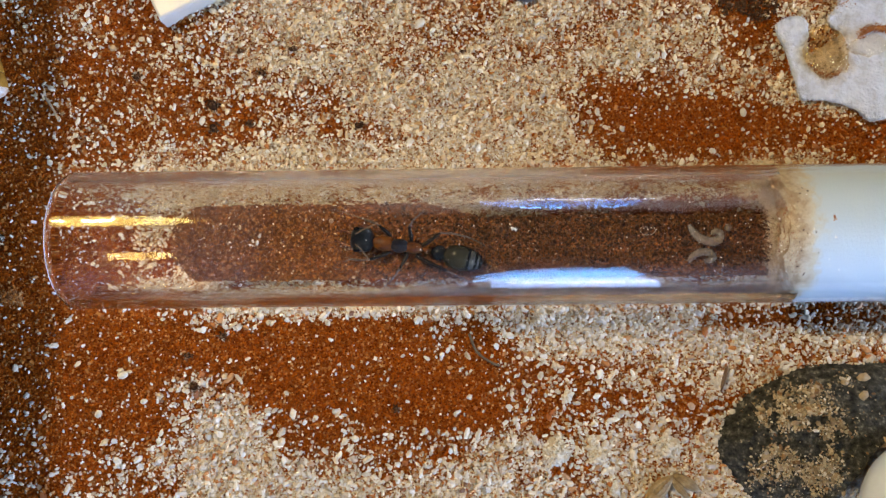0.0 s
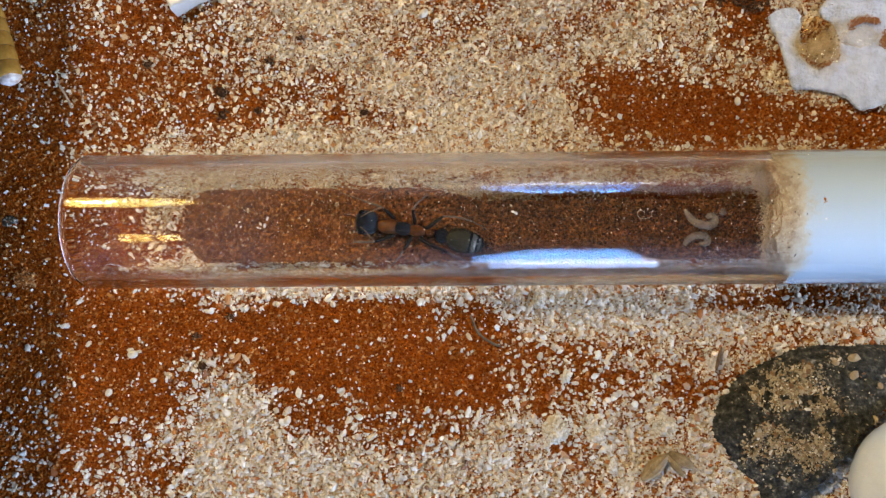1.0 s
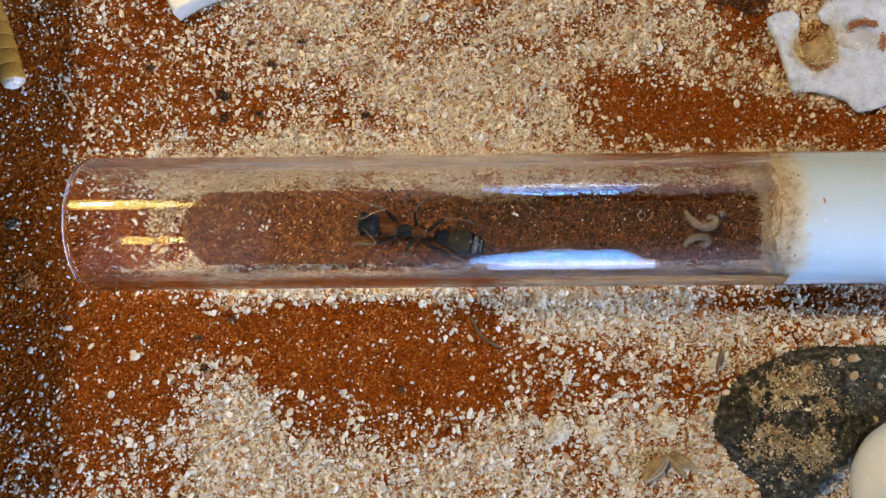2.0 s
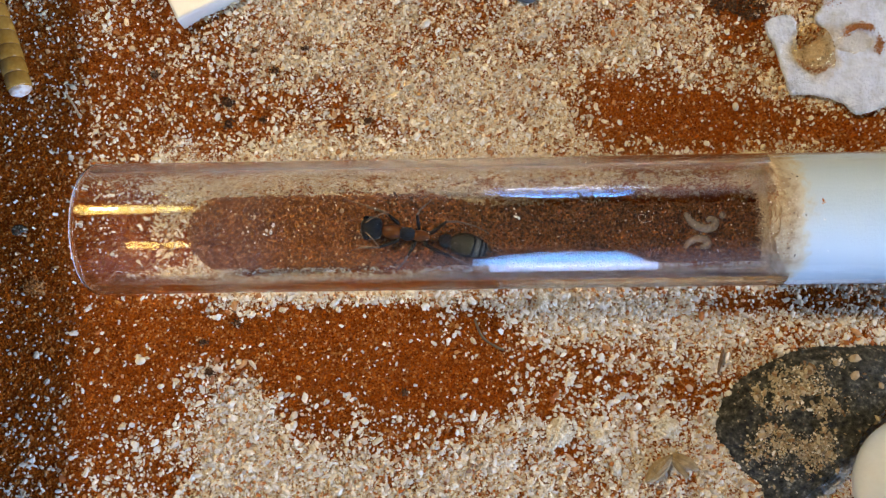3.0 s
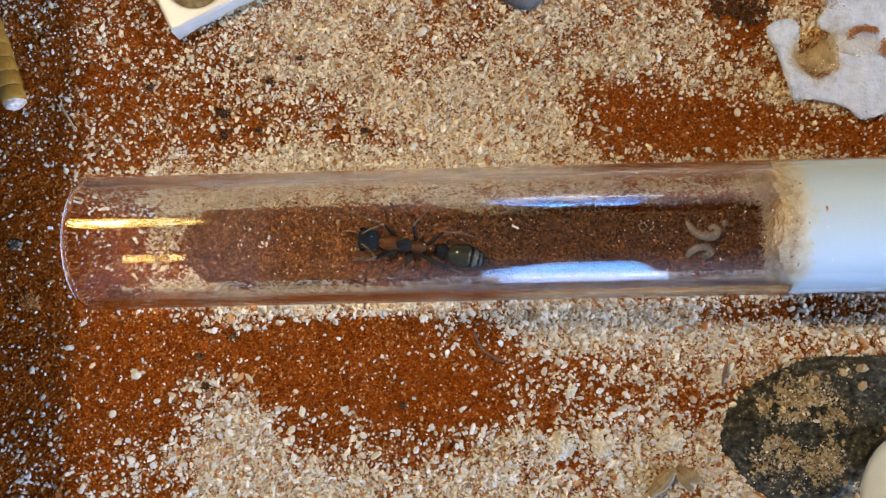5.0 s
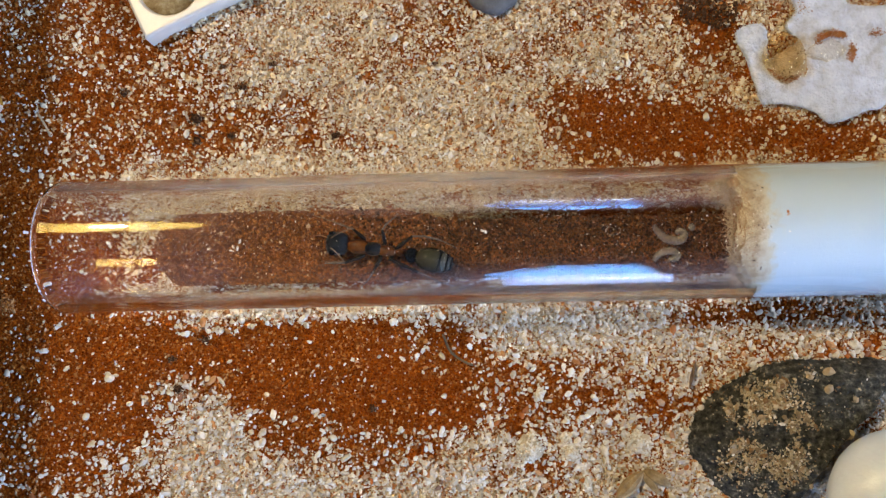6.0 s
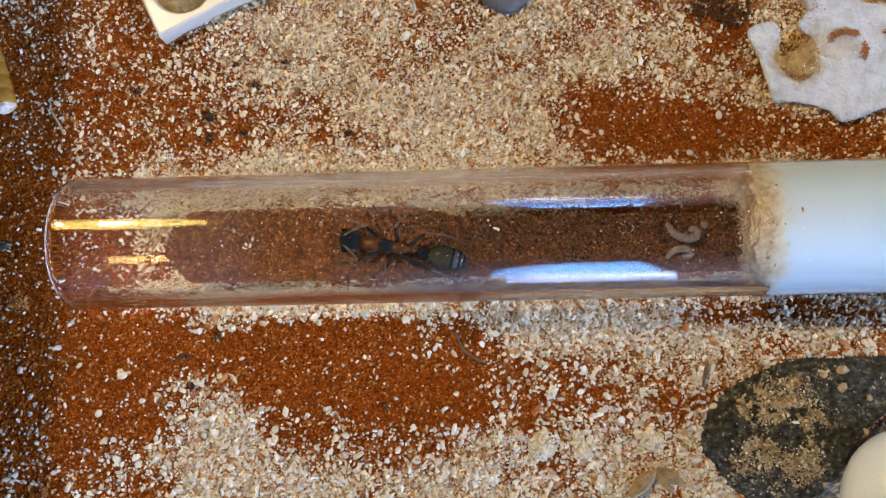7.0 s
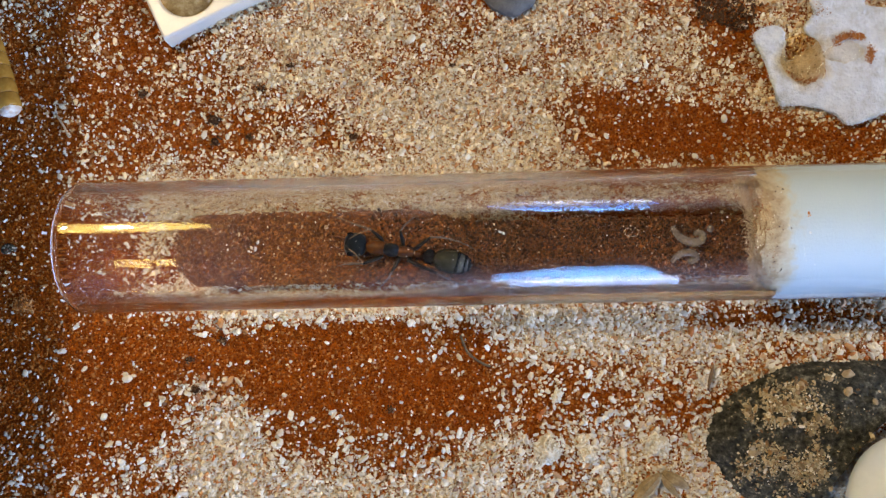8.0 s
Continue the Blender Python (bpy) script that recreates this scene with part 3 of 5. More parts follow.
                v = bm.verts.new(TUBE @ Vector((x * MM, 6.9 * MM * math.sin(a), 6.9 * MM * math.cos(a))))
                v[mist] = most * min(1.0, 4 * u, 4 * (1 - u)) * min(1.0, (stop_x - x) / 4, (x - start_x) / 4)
                line.append(v)
            grid.append(line)
        for p, q in zip(grid, grid[1:]):
            for k in range(13):
                bm.faces.new((p[k], p[k + 1], q[k + 1], q[k]))
        part("condensation_haze", bm, fog, tube, "misty film of condensed water with added pale haze")
    # an added glossy film inside the back wall strengthens the window's reflection
    wet = bpy.data.materials.new("mirror_film")
    nt, nodes, links, bsdf = links_of(wet)
    clear, shine, mixer = nodes.new("ShaderNodeBsdfTransparent"), nodes.new("ShaderNodeBsdfGlossy"), nodes.new("ShaderNodeMixShader")
    shine.inputs["Roughness"].default_value, mixer.inputs[0].default_value = 0.03, 0.12
    links.new(clear.outputs[0], mixer.inputs[1])
    links.new(shine.outputs[0], mixer.inputs[2])
    links.new(mixer.outputs[0], nodes["Material Output"].inputs[0])
    bm = bmesh.new()
    lines = [[bm.verts.new(TUBE @ Vector((x * MM, 6.9 * MM * math.sin(radians(a)), 6.9 * MM * math.cos(radians(a))))) for a in range(126, 170, 2)] for x in (2, 16, 30, 45)]
    for p, q in zip(lines, lines[1:]):
        for k in range(len(p) - 1):
            bm.faces.new((p[k], p[k + 1], q[k + 1], q[k]))
    part("mirror_film", bm, wet, tube, "added glossy film that strengthens the window's reflection")


build_tube()


# ---- inside the tube ----
def tube_y(x):
    return 1.43 + 0.0041 * x


def tube_z(x):
    return 8.2 - 0.012 * x


def tube_sand_z(x, y):
    """Top of the red sand in the tube (mm)."""
    lean = 0.03 + 0.09 * np.clip((x - 2) / 8, 0, 1)
    return tube_z(x) - 6.85 + 1.95 - lean * (y - tube_y(x)) + 0.25 * (value_noise(x, y, 4.0, 21) - 0.5) + 0.3 * (value_noise(x, y, 1.3, 22) - 0.5)


def build_tube_sand():
    nx, ny = 150, 24
    bm = bmesh.new()
    top, low = [], []
    for i in range(nx):
        x = -27.4 + (47.2 + 27.4) * i / (nx - 1)
        end = min(1.0, math.sqrt(max(0.0, (x + 27.6) / 3.4)))
        half_n = 4.9 * end + 0.35 * (noise.noise((x * 0.5, 7, 0)) + 0.6 * noise.noise((x * 1.7, 3, 0)))
        half_p = (4.75 - 1.65 * min(1.0, max(0.0, (x - 4) / 7))) * end + 0.35 * (noise.noise((x * 0.5, -9, 0)) + 0.6 * noise.noise((x * 1.7, 13, 0)))
        rt, rl = [], []
        for j in range(ny):
            u = 2 * j / (ny - 1) - 1
            dy = u * (half_p if u > 0 else half_n)
            y = tube_y(x) + dy
            wall = tube_z(x) - math.sqrt(max(0.1, 6.85 ** 2 - dy * dy))
            zt = max(wall + 0.03, min(float(tube_sand_z(np.array(x), np.array(y))), wall + 2.2 * end * (1.02 - u * u) ** 0.5 + 0.1))
            rt.append(bm.verts.new((x * MM, y * MM, zt * MM)))
            rl.append(bm.verts.new((x * MM, y * MM, (wall + 0.02) * MM)))
        top.append(rt)
        low.append(rl)
    for a, b in zip(top, top[1:]):
        for k in range(ny - 1):
            bm.faces.new((a[k], b[k], b[k + 1], a[k + 1]))
    for a, b in zip(low, low[1:]):
        for k in range(ny - 1):
            bm.faces.new((a[k], a[k + 1], b[k + 1], b[k]))
    heap = tagged(new("tube_sand"), "layer of rust-red sand along the tube's bottom", "sand", kind="stuff")
    part("sand_body", bm, surface("red_sand_body", [(0.3, (0.10, 0.030, 0.004)), (0.55, (0.17, 0.054, 0.007)), (0.75, (0.24, 0.084, 0.013))], 900, 0.75, 3500, 0.0002), heap)
    rng = np.random.default_rng(31)
    gx, gy = np.meshgrid(np.arange(-27.2, 47, 0.28), np.arange(-4.9, 4.95, 0.28))
    gx, gy = gx.reshape(-1) + 0.2 * (rng.random(gx.size) - 0.5), gy.reshape(-1) + 0.2 * (rng.random(gx.size) - 0.5)
    end = np.clip(np.sqrt(np.clip((gx + 27.6) / 3.4, 0, 1)), 0, 1)
    keep = (np.abs(gy) < 4.9 * end + 0.3 * (value_noise(gx, gy, 1.5, 5) - 0.5)) & (gy < 4.75 - 1.65 * np.clip((gx - 4) / 7, 0, 1) + 0.6 * (value_noise(gx, gy, 1.1, 6) - 0.5))
    gx, gy = gx[keep], gy[keep]
    wall = tube_z(gx) - np.sqrt(6.85 ** 2 - gy ** 2)
    gz = np.maximum(wall + 0.2, np.minimum(tube_sand_z(gx, tube_y(gx) + gy), wall + 2.2)) - 0.05 + 0.25 * rng.random(len(gx))
    places = np.stack([gx, tube_y(gx) + gy, gz], 1) * MM
    r = (0.13 + 0.13 * rng.random(len(gx)) ** 2 + 0.1 * (rng.random(len(gx)) < 0.04)) * MM
    damp = rng.random(len(gx)) < np.clip((gx + 6 * (value_noise(gx, gy, 2.0, 40) - 0.5) + 6) / 18, 0.0, 0.94)
    for name, pick, mat in (("dry_grains", ~damp, M_TUBE_RED), ("damp_grains", damp, M_WET)):
        g = grains(name, places[pick], r[pick], mat, rng, 0.8, 0.35, 0.9)
        g.parent = heap
        g["kind"] = "stuff"


build_tube_sand()


def build_tube_dust():
    """Bright specks of dust on the tube and two pale flakes on its sand."""
    rng = np.random.default_rng(91)
    n = 420
    x, a = -34 + 92 * rng.random(n), rng.normal(0, 0.55, n)
    keep = (np.abs(a) < 1.2) & (rng.random(n) < np.where(x < 44, 0.95, 0.3))
    x, a = x[keep], a[keep]
    tagged(grains("dust_specks", np.stack([x, tube_y(x) + 8.01 * np.sin(a), tube_z(x) + 8.01 * np.cos(a)], 1) * MM, (0.016 + 0.028 * rng.random(len(x)) ** 2) * MM, M_SPECK, rng, 0.6, 1.2, 0.6, (OCT_V, OCT_F)),
           "fine pale dust specks on the glass", "dust", kind="stuff")
    for (fx, fy), r, yaw in (((-16.3, 2.2), 0.26, 1.2), ((-16.65, 1.25), 0.28, 1.4)):
        flake = ball(r * 1.25 * MM, r * 0.62 * MM, r * 0.5 * MM, pose(fx * MM, fy * MM, 3.85 * MM, 12, -10, math.degrees(yaw)), 0.35, 2200, 2, fx)
        tagged(put("flake", flake, M_LUMP_PALE, smooth=False), "small whitish flake on the sand in the tube", "flake", "flakes in the tube")


build_tube_dust()


def plug_lean(y, z):
    """How far the cotton's front reaches out along the tube at y, z off its axis (mm)."""
    return -1.7 - 2.9 * z / 7.0 - 1.3 * max(0.0, y / 7.0) ** 2


def build_cotton():
    plug = tagged(new("cotton_plug"), "white cotton plug stained beige and brown at its front", "cotton")
    mat = bpy.data.materials.new("cotton")
    nt, nodes, links, bsdf = links_of(mat)
    tc, sep = nodes.new("ShaderNodeTexCoord"), nodes.new("ShaderNodeSeparateXYZ")
    links.new(tc.outputs["Object"], sep.inputs[0])
    n1, n2 = noise_node(nodes, links, 330, 6, 0.68), noise_node(nodes, links, 2600, 4)
    wob = nodes.new("ShaderNodeMath")
    wob.operation, wob.inputs[1].default_value = "MULTIPLY_ADD", 0.0064
    links.new(n1.outputs[0], wob.inputs[0])
    links.new(sep.outputs[0], wob.inputs[2])
    rng = nodes.new("ShaderNodeMapRange")
    rng.inputs["From Min"].default_value, rng.inputs["From Max"].default_value = 0.0481, 0.0505
    links.new(wob.outputs[0], rng.inputs[0])
    col = ramp(nodes, [(0.0, (0.37, 0.30, 0.20)), (0.25, (0.42, 0.36, 0.265)), (0.55, (0.43, 0.39, 0.305)), (0.72, (0.415, 0.425, 0.40)), (1.0, (0.40, 0.48, 0.55))])
    links.new(rng.outputs[0], col.inputs[0])
    bsdf.inputs["Roughness"].default_value = 0.9
    bump(nodes, links, n2.outputs[0], bsdf, 0.00006)
    # brown blotches soaked into the front
    n3 = noise_node(nodes, links, 900, 5, 0.7)
    soak, fade, blot = ramp(nodes, [(0.42, (1, 1, 1)), (0.58, (0, 0, 0))]), ramp(nodes, [(0.1, (0.6, 0.6, 0.6)), (0.55, (0, 0, 0))]), nodes.new("ShaderNodeMath")
    blot.operation = "MULTIPLY"
    links.new(n3.outputs[0], soak.inputs[0])
    links.new(rng.outputs[0], fade.inputs[0])
    links.new(soak.outputs[0], blot.inputs[0])
    links.new(fade.outputs[0], blot.inputs[1])
    mixed = nodes.new("ShaderNodeMix")
    mixed.data_type = "RGBA"
    mixed.inputs["B"].default_value = (0.20, 0.125, 0.065, 1)
    links.new(blot.outputs[0], mixed.inputs["Factor"])
    links.new(col.outputs[0], mixed.inputs["A"])
    links.new(mixed.outputs["Result"], bsdf.inputs["Base Color"])
    prof = [(45.2, 0.3), (45.2, 2.0), (45.1, 3.8), (44.9, 5.0), (45.1, 5.8), (45.6, 6.4), (46.3, 6.85), (47.0, 6.99), (52, 6.99), (78, 6.99), (79, 6.0), (79.2, 0.3)]
    fine = [(a + (b[0] - a) * k / 8, c + (b[1] - c) * k / 8) for (a, c), b in zip(prof, prof[1:]) for k in range(8)]
    bm = lathe([(a * MM, r * MM) for a, r in fine], TUBE, 72, ends=True)
    for v in bm.verts:
        f = max(0.0, min(1.0, (54.0 - v.co.x / MM) / 6.0))
        v.co.x += f * MM * (0.9 + 0.7 * noise.noise(v.co * 250) + 0.5 * noise.noise(v.co * 1000) + 0.35 * noise.noise(v.co * 2300) + 0.6 * f + plug_lean(v.co.y / MM - 1.6, v.co.z / MM - 7.7))
    wad = part("wad", bm, mat, plug)
    # damp brown blotches on the front
    wad.data.materials.append(surface("stained_front", [(0.30, (0.11, 0.055, 0.022)), (0.42, (0.19, 0.115, 0.055)), (0.60, (0.28, 0.205, 0.125)), (0.75, (0.34, 0.28, 0.20))], 420, 0.9, 2600, 0.0002))
    for poly in wad.data.polygons:
        if poly.normal.x < -0.45 and poly.center.x < 50 * MM:
            poly.material_index = 1
    fibres = bmesh.new()
    rnd = random.Random(5)
    for _ in range(800):
        a, rr = rnd.random() * 6.283, 6.72 * rnd.random() ** 0.28
        p = TUBE @ Vector(((46.3 + 0.8 * rnd.random() + plug_lean(rr * math.cos(a), rr * math.sin(a))) * MM, rr * math.cos(a) * MM, rr * math.sin(a) * MM))
        d = Vector((-0.3 - rnd.random(), rnd.gauss(0, 0.9), rnd.gauss(0, 0.7))) * 1.05 * MM
        k = Vector((rnd.gauss(0, 0.25), rnd.gauss(0, 0.3), rnd.gauss(0, 0.3))) * MM
        pts = curve_points([p, p + d * 0.5 + k, p + d], 3)
        pts = [q for q in pts if math.hypot(q.y / MM - tube_y(q.x / MM), q.z / MM - tube_z(q.x / MM)) < 6.75]
        if len(pts) > 2:
            b = spine(pts, [0.018 * MM] * len(pts), 4)
            me = bpy.data.meshes.new("tmp")
            b.to_mesh(me)
            b.free()
            fibres.from_mesh(me)
            bpy.data.meshes.remove(me)
    part("fibres", fibres, surface("stained_fibre", [(0.35, (0.26, 0.17, 0.09)), (0.65, (0.46, 0.37, 0.26))], 300, 0.8, 2000, 0.0), plug, "frayed beige fibres")
    # damp sand clinging to the front
    r3 = np.random.default_rng(78)
    n = 2600
    a, q = r3.random(n) * 6.283, 6.3 * np.sqrt(r3.random(n))
    cy, cz = q * np.cos(a), 0.75 * q * np.sin(a) - 2.6
    q = np.hypot(cy, cz)
    keep = (q < 6.6) & (r3.random(n) < np.clip(0.30 - 0.30 * (cz + 1.0) + 0.9 * (value_noise(cy + 20, cz + 20, 2.0, 44) - 0.5), 0.02, 1))
    cy, cz, q = cy[keep], cz[keep], q[keep]
    cx = 46.2 + np.array([plug_lean(p, r) for p, r in zip(cy, cz)]) - 0.004 * q ** 2 + 0.6 * r3.random(len(q)) ** 2
    tagged(grains("clinging_sand", np.stack([cx, tube_y(cx) + cy, tube_z(cx) + cz], 1) * MM, (0.045 + 0.09 * r3.random(len(q)) ** 2) * MM, M_WET, r3, 0.8, 0.4, 0.9, (CUB_V, CUB_F)),
           "dark damp sand clinging to the cotton's front", "sand", kind="stuff")
    n = 800
    a, back = r3.normal(0.1, 0.65, n), r3.random(n) ** 1.6
    sx = 43.0 - 1.2 * np.sin(a) ** 2 * (a > 0) + 3.0 * (1 - np.cos(a)) - 0.7 + 2.4 * back
    keep = (np.abs(a) < 1.5) & (r3.random(n) < np.clip(1.5 * value_noise(sx + 9, 5 * a + 30, 0.8, 45) - 0.35, 0, 1))
    sx, a = sx[keep], a[keep]
    tagged(grains("smeared_sand", np.stack([sx, tube_y(sx) + 6.93 * np.sin(a), tube_z(sx) + 6.93 * np.cos(a)], 1) * MM, (0.035 + 0.06 * r3.random(len(sx)) ** 2) * MM, M_TUBE_RED, r3, 0.6, 0.6, 0.9, (CUB_V, CUB_F)),
           "damp brown sand smeared where glass meets cotton", "sand", kind="stuff")
    # brown crumbs caught in the front and sticking to the glass over it
    r2 = np.random.default_rng(77)
    n = 22
    a, x = r2.normal(0, 0.6, n), 44.6 + 2.2 * r2.random(n)
    pl = np.stack([x, tube_y(x) + 7.04 * np.sin(a), tube_z(x) + 7.04 * np.cos(a)], 1)
    crumbs = grains("crumbs", pl * MM, (0.05 + 0.10 * r2.random(n) ** 2) * MM, M_DARK, r2, 0.5, 1.0, 0.6)
    tagged(grains("orange_crumb", np.array([(48.1, 2.65, 15.68), (48.25, 2.4, 15.68), (48.05, 2.3, 15.66)]) * MM, np.array([0.17, 0.13, 0.11]) * MM, M_ORANGE, r2, 0.5, 0.8, 0.4),
           "orange sand crumb stuck on the glass", "crumb")
    tagged(crumbs, "dark brown crumbs speckling the cotton", "crumbs", kind="stuff")


build_cotton()


def build_larva(points, radii, material):
    """A curled, ringed grub along the points (mm)."""
    line = curve_points([Vector((p[0] - 0.6, p[1], p[2])) * MM for p in points], 8)
    rad = [r * MM * (1 + 0.05 * math.cos(2 * math.pi * k / 4.0)) for k, r in enumerate(taper(radii, len(line)))]
    larva = tagged(new("larva"), "pale translucent curled ant larva on the sand", "larva", "brood beside the cotton")
    part("body", spine(line, rad, 14), material, larva)
    return larva


M_LARVA = surface("larva_skin", [(0.3, (0.24, 0.19, 0.155)), (0.7, (0.36, 0.30, 0.255))], 600, 0.22, 2500, 0.00003, subsurface=0.5)
M_LARVA.node_tree.nodes["Principled BSDF"].inputs["Alpha"].default_value = 0.48
build_larva([(36.5, 3.1, 3.8), (36.9, 2.3, 3.9), (37.8, 1.4, 3.9), (39.0, 1.0, 4.0), (39.9, 1.25, 4.0), (40.15, 1.95, 4.0), (39.6, 2.3, 3.9), (39.15, 1.95, 3.8)], [0.28, 0.46, 0.56, 0.60, 0.56, 0.46, 0.40, 0.28], M_LARVA)
build_larva([(36.3, -1.5, 3.7), (36.8, -0.8, 3.8), (37.7, -0.3, 3.9), (38.8, -0.35, 3.9), (39.2, -0.95, 3.8), (38.7, -1.35, 3.8), (38.2, -1.2, 3.7)], [0.26, 0.42, 0.50, 0.53, 0.48, 0.42, 0.26], M_LARVA)
egg = tagged(new("ant_egg"), "small pale round egg beside the larvae", "egg", "brood beside the cotton")
part("shell", ball(0.45 * MM, 0.5 * MM, 0.45 * MM, pose(40.55 * MM, 2.75 * MM, 3.8 * MM)), M_LARVA, egg)


# ---- the ant ----
def build_ant():
    black = surface("black_chitin", [(0.3, (0.002, 0.003, 0.004)), (0.7, (0.006, 0.009, 0.013))], 1500, 0.14, 9000, 0.00002)
    skull = surface("ridged_chitin", [(0.3, (0.002, 0.003, 0.004)), (0.7, (0.007, 0.010, 0.014))], 1500, 0.36, 9000, 0.0)
    nt, nodes, links, bsdf = links_of(skull)
    tc, ridges = nodes.new("ShaderNodeTexCoord"), nodes.new("ShaderNodeTexWave")
    ridges.bands_direction, ridges.inputs["Scale"].default_value, ridges.inputs["Distortion"].default_value = "Y", 1900.0, 2.5
    links.new(tc.outputs["Object"], ridges.inputs["Vector"])
    bump(nodes, links, ridges.outputs["Fac"], bsdf, 0.00007)
    bsdf.inputs["Specular IOR Level"].default_value = 0.3
    rust = surface("rust_chitin", [(0.35, (0.040, 0.010, 0.001)), (0.65, (0.11, 0.034, 0.004))], 1500, 0.35, 7000, 0.00002)
    olive = surface("olive_gaster", [(0.3, (0.013, 0.012, 0.007)), (0.7, (0.038, 0.034, 0.020))], 700, 0.12, 12000, 0.000003)
    silver = surface("plate_chitin", [(0.3, (0.022, 0.022, 0.020)), (0.7, (0.060, 0.060, 0.052))], 900, 0.22, 12000, 0.000003)
    amber = surface("amber_mandible", [(0.3, (0.09, 0.032, 0.014)), (0.7, (0.20, 0.085, 0.042))], 1200, 0.2, 6000, 0.00001)
    leg_mat = surface("leg_chitin", [(0.3, (0.004, 0.003, 0.0025)), (0.7, (0.012, 0.008, 0.006))], 900, 0.45, 6000, 0.00001)
    shin_mat = surface("shin_chitin", [(0.3, (0.05, 0.04, 0.036)), (0.7, (0.12, 0.10, 0.09))], 900, 0.3, 6000, 0.00001)
    feeler_mat = surface("feeler_chitin", [(0.3, (0.09, 0.05, 0.025)), (0.7, (0.20, 0.12, 0.065))], 900, 0.4, 6000, 0.00001)
    eye_mat = surface("compound_eye", [(0.3, (0.004, 0.004, 0.006)), (0.7, (0.01, 0.01, 0.013))], 5000, 0.1, 20000, 0.000005)
    for chitin in (rust, leg_mat):
        chitin.node_tree.nodes["Principled BSDF"].inputs["Specular IOR Level"].default_value = 0.2
    ant = tagged(new("ant"), "large bull ant queen, black head, rust thorax, dark gaster", "ant")
    at = lambda x, y, z, yaw=0, pitch=0: pose(x * MM, y * MM, z * MM, 0, pitch, yaw)

    head = bmesh.new()
    bmesh.ops.create_icosphere(head, subdivisions=4, radius=1)
    for v in head.verts:
        c = v.co
        p = 0.72
        v.co = Vector((math.copysign(abs(c.x) ** p, c.x) * 1.42, math.copysign(abs(c.y) ** p, c.y) * (1.50 - 0.08 * c.x), c.z * 1.05))
        v.co.x -= 0.16 * (1 - abs(c.y)) * (c.x > 0.6)
        v.co.z -= 0.10 * math.exp(-(c.y * 7) ** 2) * max(0, -c.x)
        v.co *= MM
    head.transform(at(-3.6, 1.5, 5.0, -4))
    head_ob = part("head", head, skull, ant, "broad glossy black head")
    for x, y in ((-4.2, 2.75), (-4.25, 0.22)):
        part("eye", ball(0.42 * MM, 0.30 * MM, 0.42 * MM, at(x, y, 5.45, 0)), eye_mat, head_ob, "bulging black compound eye")
    part("clypeus", ball(0.30 * MM, 0.75 * MM, 0.30 * MM, at(-4.95, 1.45, 4.75)), amber, head_ob, "amber front plate")
    for pts in ([(-4.9, 2.35, 4.5), (-5.7, 2.65, 4.4), (-6.5, 2.7, 4.3), (-7.1, 2.55, 4.3), (-7.4, 2.1, 4.3)],
                [(-4.9, 0.75, 4.5), (-5.6, 0.85, 4.4), (-6.2, 1.15, 4.3), (-6.8, 1.45, 4.3), (-7.2, 1.8, 4.3)]):
        line = curve_points([Vector(p) * MM for p in pts], 5)
        b = spine(line, [r * MM for r in taper([0.22, 0.15, 0.11, 0.085, 0.03], len(line))], 8, squash=0.7)
        for k in range(4, 17, 3):
            q = line[k]
            bmesh.ops.create_cone(b, cap_ends=True, segments=5, radius1=0.06 * MM, radius2=0.01 * MM, depth=0.22 * MM,
                                  matrix=Matrix.Translation(q + Vector((0, (-0.14 if pts[0][1] > 1.5 else 0.14) * MM, 0))) @ pose(0, 0, 0, 90 if pts[0][1] > 1.5 else -90))
        part("mandible", b, amber, ant, "long toothed amber mandible")

    part("pronotum", ball(1.62 * MM, 0.98 * MM, 0.93 * MM, at(-0.95, 1.05, 4.65, -6), 0.06, 700), rust, ant, "rust-orange front of the thorax")
    part("neck", spine([Vector((-2.5, 1.4, 4.6)) * MM, Vector((-1.8, 1.2, 4.6)) * MM], [0.45 * MM, 0.5 * MM]), black, ant)
    part("mesonotum", ball(1.22 * MM, 0.88 * MM, 0.92 * MM, at(0.85, 0.72, 4.78, -8), 0.09, 900), skull, ant, "black middle of the thorax")
    part("propodeum", ball(1.45 * MM, 0.74 * MM, 0.82 * MM, at(2.35, 0.48, 4.5, -8), 0.07, 900), rust, ant, "rust-orange rear of the thorax")
    part("petiole", ball(0.62 * MM, 0.48 * MM, 0.55 * MM, at(4.15, 0.18, 4.4, -8), 0.05, 900), rust, ant, "rust-brown waist knot")
    part("waist", spine([Vector(p) * MM for p in ((3.2, 0.35, 4.1), (4.0, 0.2, 4.0), (4.9, 0.0, 4.1))], [0.3 * MM, 0.26 * MM, 0.3 * MM]), black, ant)
    part("postpetiole", ball(0.88 * MM, 1.0 * MM, 0.86 * MM, at(5.65, -0.2, 4.5, -10), 0.02, 900), black, ant, "rounded black second waist knot")
    # gaster: overlapping plates behind one another
    line = [(6.0, 0.15), (6.25, 0.72), (6.6, 1.12), (7.2, 1.45), (8.0, 1.62), (8.8, 1.60), (9.15, 1.50)]
    rot = at(0, 0, 4.55, 0) @ pose(5.9 * MM, -0.28 * MM, 0, 0, 2, -14) @ Matrix.Translation((-5.9 * MM, 0, 0))
    gaster = part("gaster", lathe([(x * MM, r * MM) for x, r in line], rot, 40, ends=True), olive, ant, "large glossy dark olive gaster")
